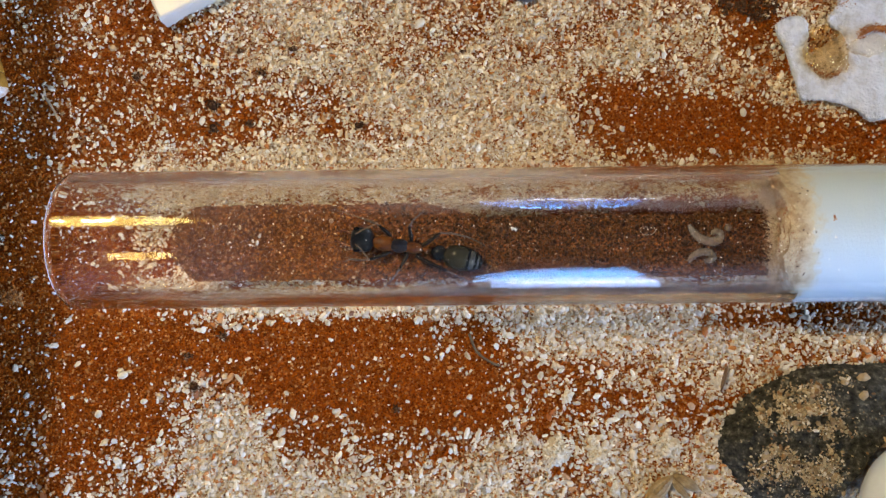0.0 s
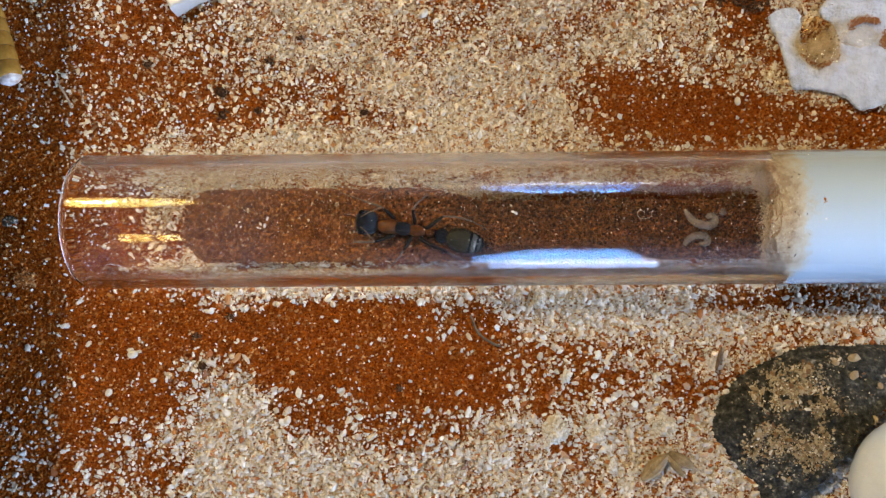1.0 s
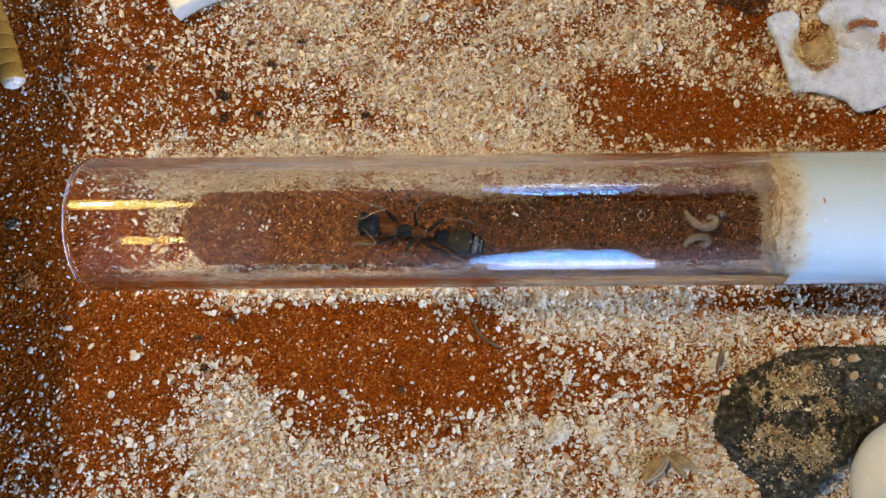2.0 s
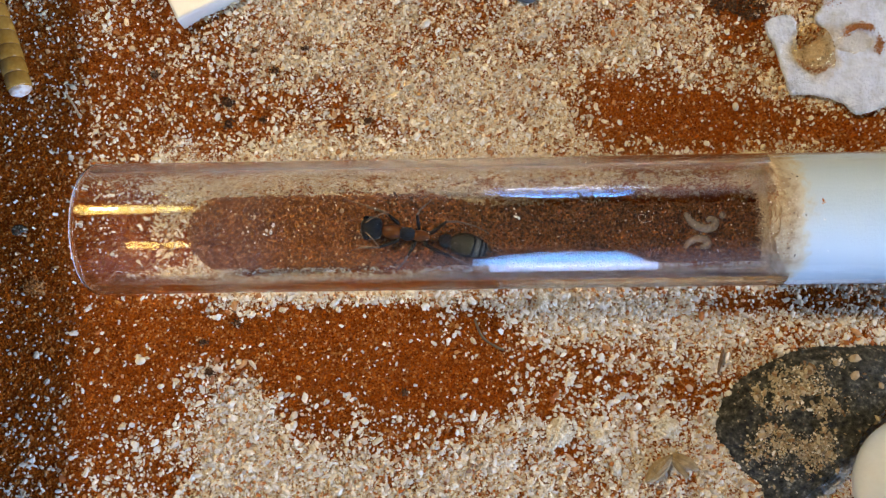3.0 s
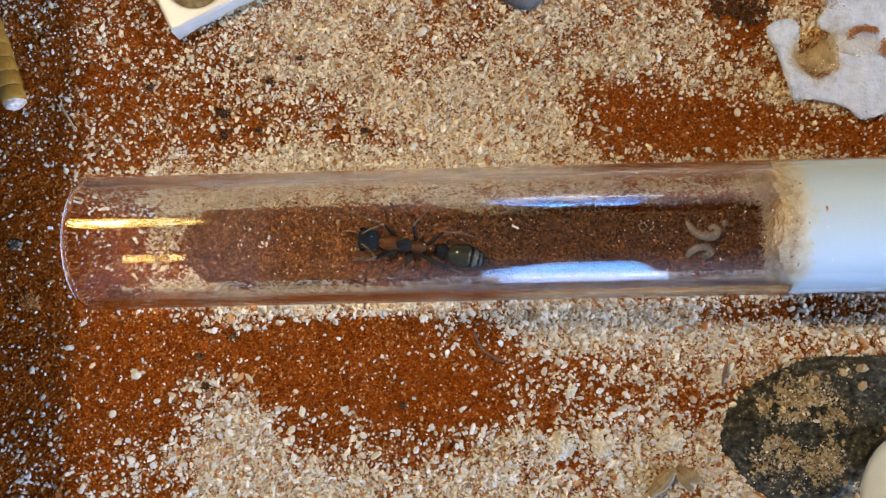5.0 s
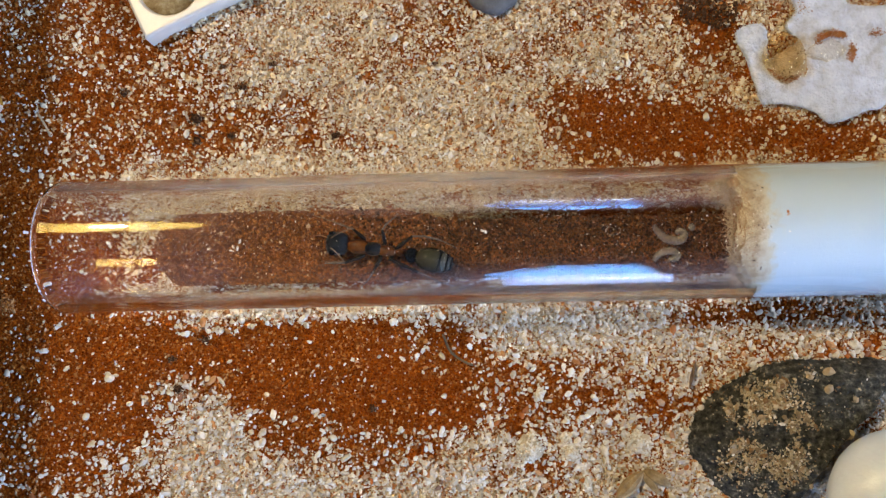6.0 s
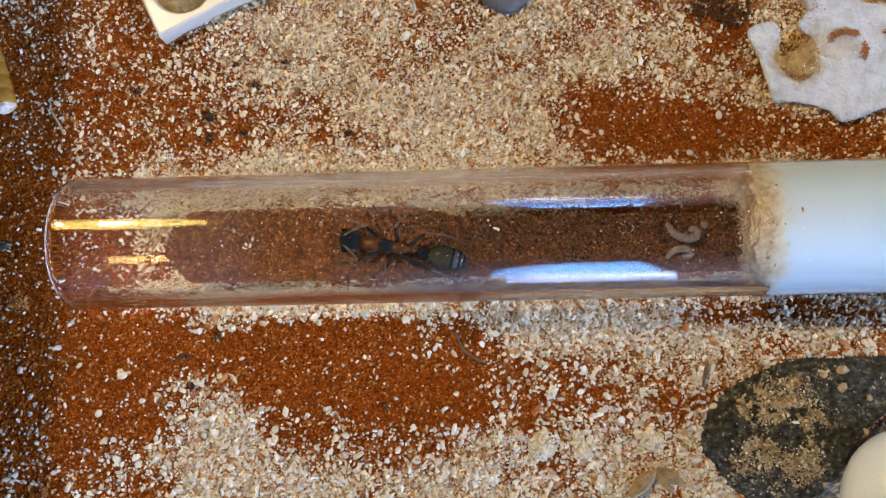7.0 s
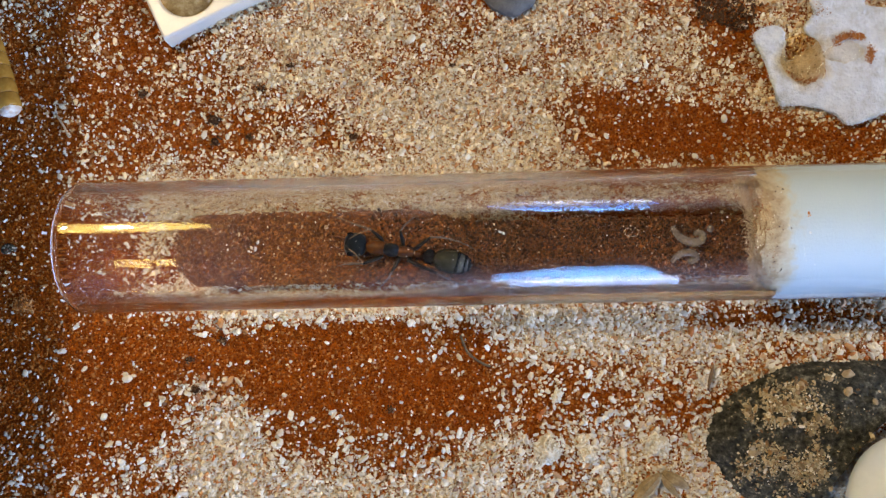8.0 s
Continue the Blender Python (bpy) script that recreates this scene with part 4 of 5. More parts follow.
    for a, b, r0, r1 in ((9.12, 10.05, 1.46, 1.24), (10.02, 10.6, 1.17, 0.92), (10.58, 11.05, 0.83, 0.15)):
        part("plate", lathe([((a - 0.10) * MM, (r0 - 0.15) * MM), (a * MM, r0 * MM), ((a + b) / 2 * MM, (r0 * 0.52 + r1 * 0.52) * MM), (b * MM, r1 * MM), ((b + 0.02) * MM, max(0.05, r1 - 0.12) * MM)], rot, 40, ends=True), silver, gaster, "greyish rear plate")
    for a, r in ((9.14, 1.475), (10.04, 1.21), (10.59, 0.88)):
        part("band", lathe([((a - 0.14) * MM, r * 0.98 * MM), ((a - 0.10) * MM, (r + 0.05) * MM), ((a + 0.20) * MM, (r + 0.04) * MM), ((a + 0.26) * MM, r * 0.96 * MM)], rot, 40, ends=True), black, gaster, "black ring between plates")

    def limb(name, pts, radii, mat, label="", parent=ant, rings=8):
        line = curve_points([Vector(p) * MM for p in pts], 6)
        return part(name, spine(line, [r * MM for r in taper(radii, len(line))], rings), mat, parent, label)

    feelers = []
    for scape, whip in (([(-4.5, 2.0, 5.7), (-3.1, 2.6, 6.7), (-1.5, 3.2, 6.9)], [(-1.5, 3.2, 6.9), (-2.8, 3.75, 6.6), (-4.6, 4.4, 6.2), (-6.7, 5.3, 5.6)]),
                        ([(-4.5, 1.0, 5.7), (-3.5, 0.2, 6.5), (-2.5, -0.95, 6.3)], [(-2.5, -0.95, 6.3), (-3.5, -0.95, 5.9), (-4.6, -0.85, 5.5), (-5.6, -0.75, 5.2)])):
        hinge = new("antenna")
        hinge.parent = ant
        hinge.matrix_basis = Matrix.Translation(Vector(scape[0]) * MM)
        base = Vector(scape[0])
        limb("scape", [Vector(p) - base for p in scape], [0.08, 0.07, 0.08], feeler_mat, "", hinge)
        limb("funiculus", [Vector(p) - base for p in whip], [0.075, 0.07, 0.065, 0.035], feeler_mat, "thin jointed feeler", hinge)
        feelers.append((hinge, base * MM))
    ground = 3.55
    legs = [
        ([(-0.6, 1.7, 4.1), (-0.35, 2.1, 4.4), (-1.5, 3.2, 5.2)], [(-1.5, 3.2, 5.2), (-2.4, 3.7, 4.4), (-3.4, 4.1, 3.8)], [(-3.4, 4.1, 3.8), (-4.4, 4.5, 3.7)]),
        ([(-0.6, 0.3, 4.1), (-0.5, -0.1, 4.3), (-2.7, -0.95, 4.6)], [(-2.7, -0.95, 4.6), (-4.2, -0.95, 4.1), (-5.4, -0.9, ground)], [(-5.4, -0.9, ground), (-6.9, -1.5, 3.5)]),
        ([(2.0, 1.2, 4.2), (2.3, 1.5, 4.4), (2.1, 3.0, 5.6)], [(2.1, 3.0, 5.6), (2.6, 3.9, 5.0), (3.3, 4.6, 4.4)], [(3.3, 4.6, 4.4), (3.9, 5.3, 4.2)]),
        ([(1.6, -0.1, 4.2), (1.7, -0.5, 4.4), (0.9, -2.1, 4.7)], [(0.9, -2.1, 4.7), (0.3, -3.0, 4.1), (-0.3, -3.7, 3.7)], [(-0.3, -3.7, 3.7), (-1.1, -4.8, 4.2)]),
        ([(3.3, 0.9, 4.3), (3.8, 0.8, 4.5), (5.8, 2.2, 5.2)], [(5.8, 2.2, 5.2), (7.5, 2.15, 4.7), (9.4, 1.7, 4.0)], [(9.4, 1.7, 4.0), (11.3, 0.7, ground)]),
        ([(3.1, -0.3, 4.3), (3.3, -0.8, 4.5), (6.5, -2.4, 4.9)], [(6.5, -2.4, 4.9), (8.0, -3.2, 4.4), (9.3, -3.9, 3.8)], [(9.3, -3.9, 3.8), (11.9, -4.5, 4.1)])]
    for femur, tibia, tarsus in legs:
        leg = limb("leg", femur, [0.26, 0.22, 0.27, 0.16], leg_mat, "slender jointed leg")
        limb("tibia", tibia, [0.13, 0.11, 0.09], shin_mat, "", leg)
        limb("tarsus", [tarsus[0], (Vector(tarsus[0]) + Vector(tarsus[1])) / 2 + Vector((0, 0, -0.05)), tarsus[1]], [0.075, 0.06, 0.04], shin_mat, "", leg)
    return ant, feelers


ant, feelers = build_ant()

# ---- things on the sand ----
def build_stone():
    stone = tagged(new("stone"), "dark grey pitted stone with sand strewn on top", "stone")
    mat = surface("dark_stone", [(0.38, (0.008, 0.007, 0.005)), (0.44, (0.036, 0.034, 0.025)), (0.53, (0.080, 0.076, 0.056)), (0.59, (0.16, 0.15, 0.115)), (0.65, (0.36, 0.34, 0.27))], 1100, 0.7, 3000, 0.0016)
    bm = bmesh.new()
    rings, seg = 70, 220
    mid = bm.verts.new((STONE[0] * MM, STONE[1] * MM, float(stone_z(np.array(STONE[0]), np.array(STONE[1]))) * MM))
    last = None
    for i in range(1, rings + 1):
        q = (i / rings) ** 0.8
        a = np.linspace(0, 2 * math.pi, seg, endpoint=False)
        x, y = STONE[0] + q * stone_rim(a) * np.cos(a), STONE[1] + q * stone_rim(a) * np.sin(a)
        z = stone_z(x, y) - (1.0 if i == rings else 0.0)
        loop = [bm.verts.new((px * MM, py * MM, pz * MM)) for px, py, pz in zip(x, y, z)]
        for k in range(seg):
            if last is None:
                bm.faces.new((mid, loop[k], loop[(k + 1) % seg]))
            else:
                bm.faces.new((last[k], loop[k], loop[(k + 1) % seg], last[(k + 1) % seg]))
        last = loop
    bm.faces.new(last[::-1])
    part("rock", bm, mat, stone)
    rng = np.random.default_rng(51)
    n = 42000
    x, y = 40 + 26 * rng.random(n), -38 + 25 * rng.random(n)
    d = np.zeros(n)
    for cx, cy, a, b, w in ((48.8, -19.6, 3.0, 2.2, 1.2), (50.6, -17.5, 1.4, 1.2, 0.8), (45.2, -20.7, 1.6, 1.0, 0.45), (52.0, -21.4, 1.6, 1.3, 0.9),
                            (47.6, -26.6, 3.0, 1.9, 1.35), (51.5, -26.0, 1.1, 2.2, 0.9), (46.0, -24.6, 1.6, 1.0, 0.7), (54.5, -16.2, 0.8, 0.9, 0.6), (42.3, -19.6, 1.0, 1.0, 0.2)):
        d += w * np.exp(-((x - cx) / a) ** 2 - ((y - cy) / b) ** 2)
    d -= 0.9 * np.exp(-((x - 49.6) / 1.7) ** 2 - ((y + 22.9) / 1.2) ** 2)
    keep = (rng.random(n) < np.clip(d * (1.9 * value_noise(x, y, 1.2, 60) - 0.25), 0.010, 1)) & (stone_z(x, y) > 0.6)
    x, y = x[keep], y[keep]
    r = 0.06 + 0.08 * rng.gamma(1.3, 0.6, len(x))
    places = np.stack([x, y, stone_z(x, y) + 0.08 + 0.2 * rng.random(len(x))], 1)
    tagged(grains("strewn_sand", places * MM, np.clip(r, 0.07, 0.45) * MM, M_TAN, rng, 0.6, 0.8, 0.5), "loose cream and tan sand strewn on the stone", "sand", kind="stuff")
    chip = surface("tan_chip", [(0.3, (0.28, 0.18, 0.08)), (0.7, (0.48, 0.37, 0.22))], 700, 0.55, 2600, 0.0001)
    for k, (x, y, r) in enumerate(((56.8, -15.5, 0.85), (56.4, -17.5, 0.75), (59.4, -18.8, 0.42), (54.4, -16.0, 0.5), (44.6, -24.7, 0.5), (45.4, -19.6, 0.42), (51.0, -16.6, 0.45), (48.0, -20.8, 0.5), (53.4, -29.0, 0.35))):
        tagged(put("sand_pebble", ball(r * 1.1 * MM, r * 0.8 * MM, r * 0.5 * MM, pose(x * MM, y * MM, (float(stone_z(np.array(x), np.array(y))) + 0.2) * MM, 8, 0, 53 * k), 0.45, 700, 1, 5.3 * k), chip, smooth=False),
               "flat tan grain lying on the dark stone", "grain", "larger grains on the stone")


build_stone()

M_PEBBLE = surface("white_pebble", [(0.3, (0.68, 0.72, 0.79)), (0.7, (0.76, 0.81, 0.88))], 250, 0.35, 1800, 0.00004, subsurface=0.2)
pebble = tagged(put("pebble", ball(8.2 * MM, 7.4 * MM, 5.6 * MM, pose(62.5 * MM, -29.8 * MM, 5.2 * MM, 0, 0, 35), 0.03, 90, 4), M_PEBBLE), "smooth white rounded pebble leaning on the dark stone", "pebble")
M_GREYSTONE = surface("grey_slate", [(0.3, (0.06, 0.058, 0.06)), (0.7, (0.14, 0.135, 0.14))], 700, 0.6, 3000, 0.0001)
tagged(put("grey_stone", ball(3.9 * MM, 3.6 * MM, 1.7 * MM, pose(16.7 * MM, 36.0 * MM, 0.7 * MM, 0, 0, 20), 0.14, 240, 4), M_GREYSTONE), "small bluish-grey stone half sunk in the sand", "stone")


def build_dish():
    """White block with a round well of brown water."""
    dish = tagged(new("water_dish"), "white plastic block dish with a well of brown water", "dish")
    corner, along = Vector((-29.9, 30.0)), Vector((0.905, 0.425))
    side = Vector((-0.425, 0.905))
    well = Vector((-26.9, 37.3)) - corner
    cx, cy, r = well.dot(along), well.dot(side), 4.1
    w, d, h = 30.0, 16.0, 2.7
    m = Matrix(((along.x, side.x, 0, corner.x * MM), (along.y, side.y, 0, corner.y * MM), (0, 0, 1, 0), (0, 0, 0, 1)))
    n = 48
    bm = bmesh.new()
    ang = [2 * math.pi * k / n for k in range(n)]

    def rect(a, o):
        dx, dy = math.cos(a), math.sin(a)
        tx = ((w - o - cx) if dx > 0 else (cx - o)) / max(abs(dx), 1e-6)
        ty = ((d - o - cy) if dy > 0 else (cy - o)) / max(abs(dy), 1e-6)
        t = min(tx, ty)
        return cx + t * dx, cy + t * dy

    corners = [math.atan2(v - cy, u - cx) % (2 * math.pi) for u in (0, w) for v in (0, d)]
    for c in corners:
        k = min(range(n), key=lambda q: abs(((ang[q] - c + math.pi) % (2 * math.pi)) - math.pi))
        ang[k] = c
    ang.sort()
    loops = []
    for kind, z in ((("rect", 0.0), -0.6), (("rect", 0.0), h - 0.35), (("rect", 0.12), h - 0.1), (("rect", 0.35), h), (("ring", r + 0.35), h), (("ring", r + 0.1), h - 0.12),
                    (("ring", r), h - 0.4), (("ring", r - 0.3), 0.6), (("ring", 0.3), 0.5)):
        loops.append([bm.verts.new(Vector((*(rect(a, kind[1]) if kind[0] == "rect" else (cx + kind[1] * math.cos(a), cy + kind[1] * math.sin(a))), z)) * MM) for a in ang])
    for a, b in zip(loops, loops[1:]):
        for k in range(n):
            bm.faces.new((a[k], a[(k + 1) % n], b[(k + 1) % n], b[k]))
    bm.faces.new(loops[-1])
    bm.faces.new(loops[0][::-1])
    bmesh.ops.recalc_face_normals(bm, faces=bm.faces[:])
    bm.transform(m)
    part("block", bm, M_PLASTIC, dish, smooth=False)
    water = surface("murky_water", [(0.3, (0.16, 0.085, 0.025)), (0.5, (0.34, 0.24, 0.11)), (0.7, (0.52, 0.42, 0.25))], 500, 0.06, 2000, 0.0)
    wb = bmesh.new()
    bmesh.ops.create_circle(wb, cap_ends=True, segments=40, radius=(r - 0.06) * MM, matrix=m @ Matrix.Translation((cx * MM, cy * MM, (h - 0.75) * MM)))
    bmesh.ops.solidify(wb, geom=wb.faces[:], thickness=-0.3 * MM)
    part("water", wb, water, dish, "murky brown water")


build_dish()


def build_tissue():
    outline = [(48.4, 28.8), (49.3, 29.5), (50.2, 29.8), (51.3, 29.9), (52.0, 29.6), (52.4, 28.7), (52.4, 26.7), (52.5, 25.0), (53.8, 25.7), (56.1, 27.1), (56.6, 27.8),
               (55.7, 28.4), (55.0, 29.5), (55.7, 30.5), (56.4, 31.7), (56.3, 33.3), (62.3, 33.6), (63.2, 32.3), (65.7, 31.8), (69.2, 31.3), (69.9, 25.1), (67.0, 18.7),
               (64.6, 17.8), (62.1, 16.8), (59.7, 16.3), (58.7, 17.2), (57.7, 18.0), (55.3, 18.8), (52.7, 19.2), (51.3, 19.2), (50.6, 21.5), (50.0, 24.0), (49.3, 26.1), (48.5, 27.6)]
    bm = bmesh.new()
    pts = [p for p in curve_points([Vector((x, y, 0)) for x, y in outline + outline[:1]], 4)][:-1]
    bm.faces.new([bm.verts.new(p * MM) for p in pts])
    bmesh.ops.triangulate(bm, faces=bm.faces[:])
    bmesh.ops.subdivide_edges(bm, edges=[e for e in bm.edges if e.calc_length() > 1.2 * MM], cuts=2, use_grid_fill=True)
    bmesh.ops.triangulate(bm, faces=bm.faces[:])
    for _ in range(2):
        bmesh.ops.subdivide_edges(bm, edges=[e for e in bm.edges if e.calc_length() > 0.8 * MM], cuts=1)
        bmesh.ops.triangulate(bm, faces=bm.faces[:])
    for v in bm.verts:
        q = v.co / MM
        v.co.x += 0.16 * MM * noise.noise(q * 1.9) if v.is_boundary else 0
        v.co.y += 0.16 * MM * noise.noise(q * 1.9 + Vector((9, 0, 0))) if v.is_boundary else 0
        v.co.z = MM * (0.75 + 0.30 * noise.noise(q * 0.35) + 0.12 * noise.noise(q * 1.1))
    for f in bm.faces:
        if f.normal.z < 0:
            f.normal_flip()
    bmesh.ops.solidify(bm, geom=bm.faces[:], thickness=0.28 * MM)
    mat = bpy.data.materials.new("tissue_paper")
    nt, nodes, links, bsdf = links_of(mat)
    n1, n2 = noise_node(nodes, links, 650, 5), noise_node(nodes, links, 2400, 4)
    # honey has soaked into the paper round the drop
    tc, sub, ln = nodes.new("ShaderNodeTexCoord"), nodes.new("ShaderNodeVectorMath"), nodes.new("ShaderNodeVectorMath")
    sub.operation, ln.operation = "SUBTRACT", "LENGTH"
    sub.inputs[1].default_value = (0.0547, 0.0250, 0.0008)
    links.new(tc.outputs["Object"], sub.inputs[0])
    links.new(sub.outputs[0], ln.inputs[0])
    soak = nodes.new("ShaderNodeMapRange")
    soak.inputs["From Min"].default_value, soak.inputs["From Max"].default_value = 0.0040, 0.0064
    ragged = nodes.new("ShaderNodeMath")
    ragged.operation, ragged.inputs[1].default_value = "MULTIPLY_ADD", 0.004
    links.new(noise_node(nodes, links, 450, 4).outputs[0], ragged.inputs[0])
    links.new(ln.outputs["Value"], ragged.inputs[2])
    links.new(ragged.outputs[0], soak.inputs[0])
    stain = ramp(nodes, [(0.3, (0.42, 0.30, 0.17)), (0.6, (0.62, 0.52, 0.37))])
    links.new(n1.outputs[0], stain.inputs[0])
    both = nodes.new("ShaderNodeMix")
    both.data_type = "RGBA"
    col = ramp(nodes, [(0.32, (0.56, 0.58, 0.66)), (0.5, (0.70, 0.74, 0.88)), (0.66, (0.78, 0.82, 0.95))])
    links.new(n1.outputs[0], col.inputs[0])
    links.new(soak.outputs[0], both.inputs["Factor"])
    links.new(stain.outputs[0], both.inputs["A"])
    links.new(col.outputs[0], both.inputs["B"])
    links.new(both.outputs["Result"], bsdf.inputs["Base Color"])
    bsdf.inputs["Roughness"].default_value = 0.6
    bump(nodes, links, n2.outputs[0], bsdf, 0.0006)
    tissue = tagged(new("tissue"), "torn piece of damp white tissue paper on the sand", "tissue")
    rnd = random.Random(8)
    fringe = bmesh.new()
    for p, q in zip(pts, pts[1:] + pts[:1]):
        out = (q - p).cross(Vector((0, 0, 1))).normalized()
        for _ in range(7):
            o = p.lerp(q, rnd.random())
            g = Vector((rnd.gauss(0, 0.5), rnd.gauss(0, 0.5), 0))
            e = o + (out * -rnd.choice((-1, 1)) + g) * (0.06 + 0.17 * rnd.random())
            z0, z1 = 0.62 + 0.3 * noise.noise(o * 0.35), 0.35 + 0.4 * rnd.random()
            strand = [Vector((o.x, o.y, z0)) * MM, Vector(((o.x + e.x) / 2 + g.y * 0.1, (o.y + e.y) / 2, (z0 + z1) / 2 + 0.08)) * MM, Vector((e.x, e.y, z1)) * MM]
            b = spine(strand, [0.03 * MM, 0.025 * MM, 0.012 * MM], 4)
            me = bpy.data.meshes.new("tmp")
            b.to_mesh(me)
            b.free()
            fringe.from_mesh(me)
            bpy.data.meshes.remove(me)
    part("sheet", bm, mat, tissue)
    part("fringe", fringe, surface("paper_fibre", [(0.3, (0.60, 0.62, 0.70)), (0.7, (0.74, 0.78, 0.9))], 300, 0.8, 2000, 0.0), tissue, "frayed paper fibres along the torn edge")
    # honey drop and the orange sand sticking to the paper
    gel = ball(2.9 * MM, 3.3 * MM, 0.7 * MM, pose(54.7 * MM, 25.2 * MM, 0.75 * MM, 0, 0, 10), 0.16, 520, 5)
    tagged(put("honey_drop", gel, HONEY), "glossy amber drop of honey on the tissue", "honey")
    gel2 = ball(2.5 * MM, 1.4 * MM, 0.22 * MM, pose(60.0 * MM, 25.9 * MM, 0.8 * MM, 0, 0, 10), 0.25, 520, 5)
    tagged(put("honey_drop", gel2, SMEAR), "thin clear smear of honey on the tissue", "honey")
    rng = np.random.default_rng(71)
    a, q = rng.random(150) * 6.283, 0.55 + 0.45 * rng.random(150)
    mud = np.stack([54.7 + 2.6 * q * np.cos(a), 25.2 + 2.9 * q * np.sin(a), 1.0 + 0.12 * rng.random(150)], 1)
    tagged(grains("drop_grit", mud * MM, (0.05 + 0.1 * rng.random(150) ** 2) * MM, M_TAN, rng, 0.7, 0.5, 0.6), "tan grit caught round the honey drop", "sand", kind="stuff")
    a = -1.75 + 0.55 * rng.normal(size=170)
    rim = np.stack([54.7 + (2.7 + 0.18 * rng.normal(size=170)) * np.cos(a), 25.2 + (3.1 + 0.18 * rng.normal(size=170)) * np.sin(a), 1.0 + 0.15 * rng.random(170)], 1)
    tagged(grains("rim_grit", rim * MM, (0.04 + 0.08 * rng.random(170) ** 2) * MM, M_ORANGE, rng, 0.7, 0.5, 0.6), "orange grit along the honey drop's rim", "sand", kind="stuff")
    t = rng.random(1500)
    a = 2.6 - 3.3 * t
    x = 60.8 + 2.4 * np.cos(a) + 0.26 * rng.normal(size=1500)
    y = 25.9 + 2.3 * np.sin(a) + 0.24 * rng.normal(size=1500)
    keep = (np.abs(t - 0.62) > 0.1) & (t < 0.95)
    x2, y2 = np.r_[x[keep], 56.6 + 0.9 * rng.normal(size=70), 66.3 + 0.45 * rng.normal(size=120)], np.r_[y[keep], 31.6 + 0.5 * rng.normal(size=70), 28.0 + 0.25 * rng.normal(size=120)]
    z2 = np.array([0.95 + 0.30 * noise.noise(Vector((p, q, 0)) * 0.35) for p, q in zip(x2, y2)])
    tagged(grains("stuck_sand", np.stack([x2, y2, z2 + 0.1], 1) * MM, (0.04 + 0.07 * rng.random(len(x2)) ** 2) * MM, M_ORANGE, rng, 0.6, 0.5, 0.5), "orange sand grains stuck to the wet tissue", "sand", kind="stuff")


def syrup(name, tint, gloss):
    """A clear sticky film: what lies under it shows tinted, its wrinkled skin glints."""
    mat = bpy.data.materials.new(name)
    nt, nodes, links, bsdf = links_of(mat)
    clear, shine, mixer = nodes.new("ShaderNodeBsdfTransparent"), nodes.new("ShaderNodeBsdfGlossy"), nodes.new("ShaderNodeMixShader")
    clear.inputs[0].default_value = (*tint, 1)
    shine.inputs["Roughness"].default_value, shine.inputs["Color"].default_value = 0.04, (1.0, 0.88, 0.62, 1)
    bump(nodes, links, noise_node(nodes, links, 800, 2).outputs[0], shine, 0.0007)
    mixer.inputs[0].default_value = gloss
    links.new(clear.outputs[0], mixer.inputs[1])
    links.new(shine.outputs[0], mixer.inputs[2])
    links.new(mixer.outputs[0], nodes["Material Output"].inputs[0])
    return mat


HONEY, SMEAR = syrup("honey", (0.97, 0.87, 0.70), 0.05), syrup("thin_honey", (0.97, 0.93, 0.87), 0.06)
build_tissue()


def build_husk():
    """A ringed golden mealworm skin with a torn white end."""
    husk = tagged(new("mealworm"), "golden-brown ringed mealworm piece with a torn white end", "mealworm")
    gold = surface("golden_skin", [(0.3, (0.28, 0.13, 0.018)), (0.7, (0.47, 0.26, 0.055))], 500, 0.13, 2500, 0.00003)
    seam = surface("dark_seam", [(0.3, (0.16, 0.07, 0.015)), (0.7, (0.24, 0.11, 0.03))], 500, 0.35, 2500, 0.00002)
    flesh = surface("white_flesh", [(0.35, (0.55, 0.36, 0.24)), (0.55, (0.72, 0.68, 0.66))], 600, 0.3, 2500, 0.0001)
    start, end = Vector((-50.9, 20.6, 1.75)), Vector((-56.2, 36.0, 1.75))
    m = Matrix.Translation(start * MM) @ (end - start).to_track_quat("X", "Z").to_matrix().to_4x4()
    for k in range(8):
        a, r = 0.7 + 2.0 * k, 1.65 * (1 - 0.010 * (k - 2) ** 2)
        ring = part("ring", lathe([((a + p) * MM, r * q * MM) for p, q in ((0.0, 0.94), (0.10, 0.99), (0.9, 1.02), (1.8, 1.0), (1.96, 0.95))], m, 28, ends=True), gold, husk)
        part("seam", lathe([((a + 1.9) * MM, r * 0.93 * MM), ((a + 1.96) * MM, r * 0.965 * MM), ((a + 2.04) * MM, r * 0.93 * MM)], m, 28, ends=True), seam, ring)
    part("torn_end", ball(1.0 * MM, 1.4 * MM, 1.3 * MM, m @ Matrix.Translation((0.7 * MM, 0, 0)), 0.2, 900, 4), flesh, husk, "torn white end")


build_husk()

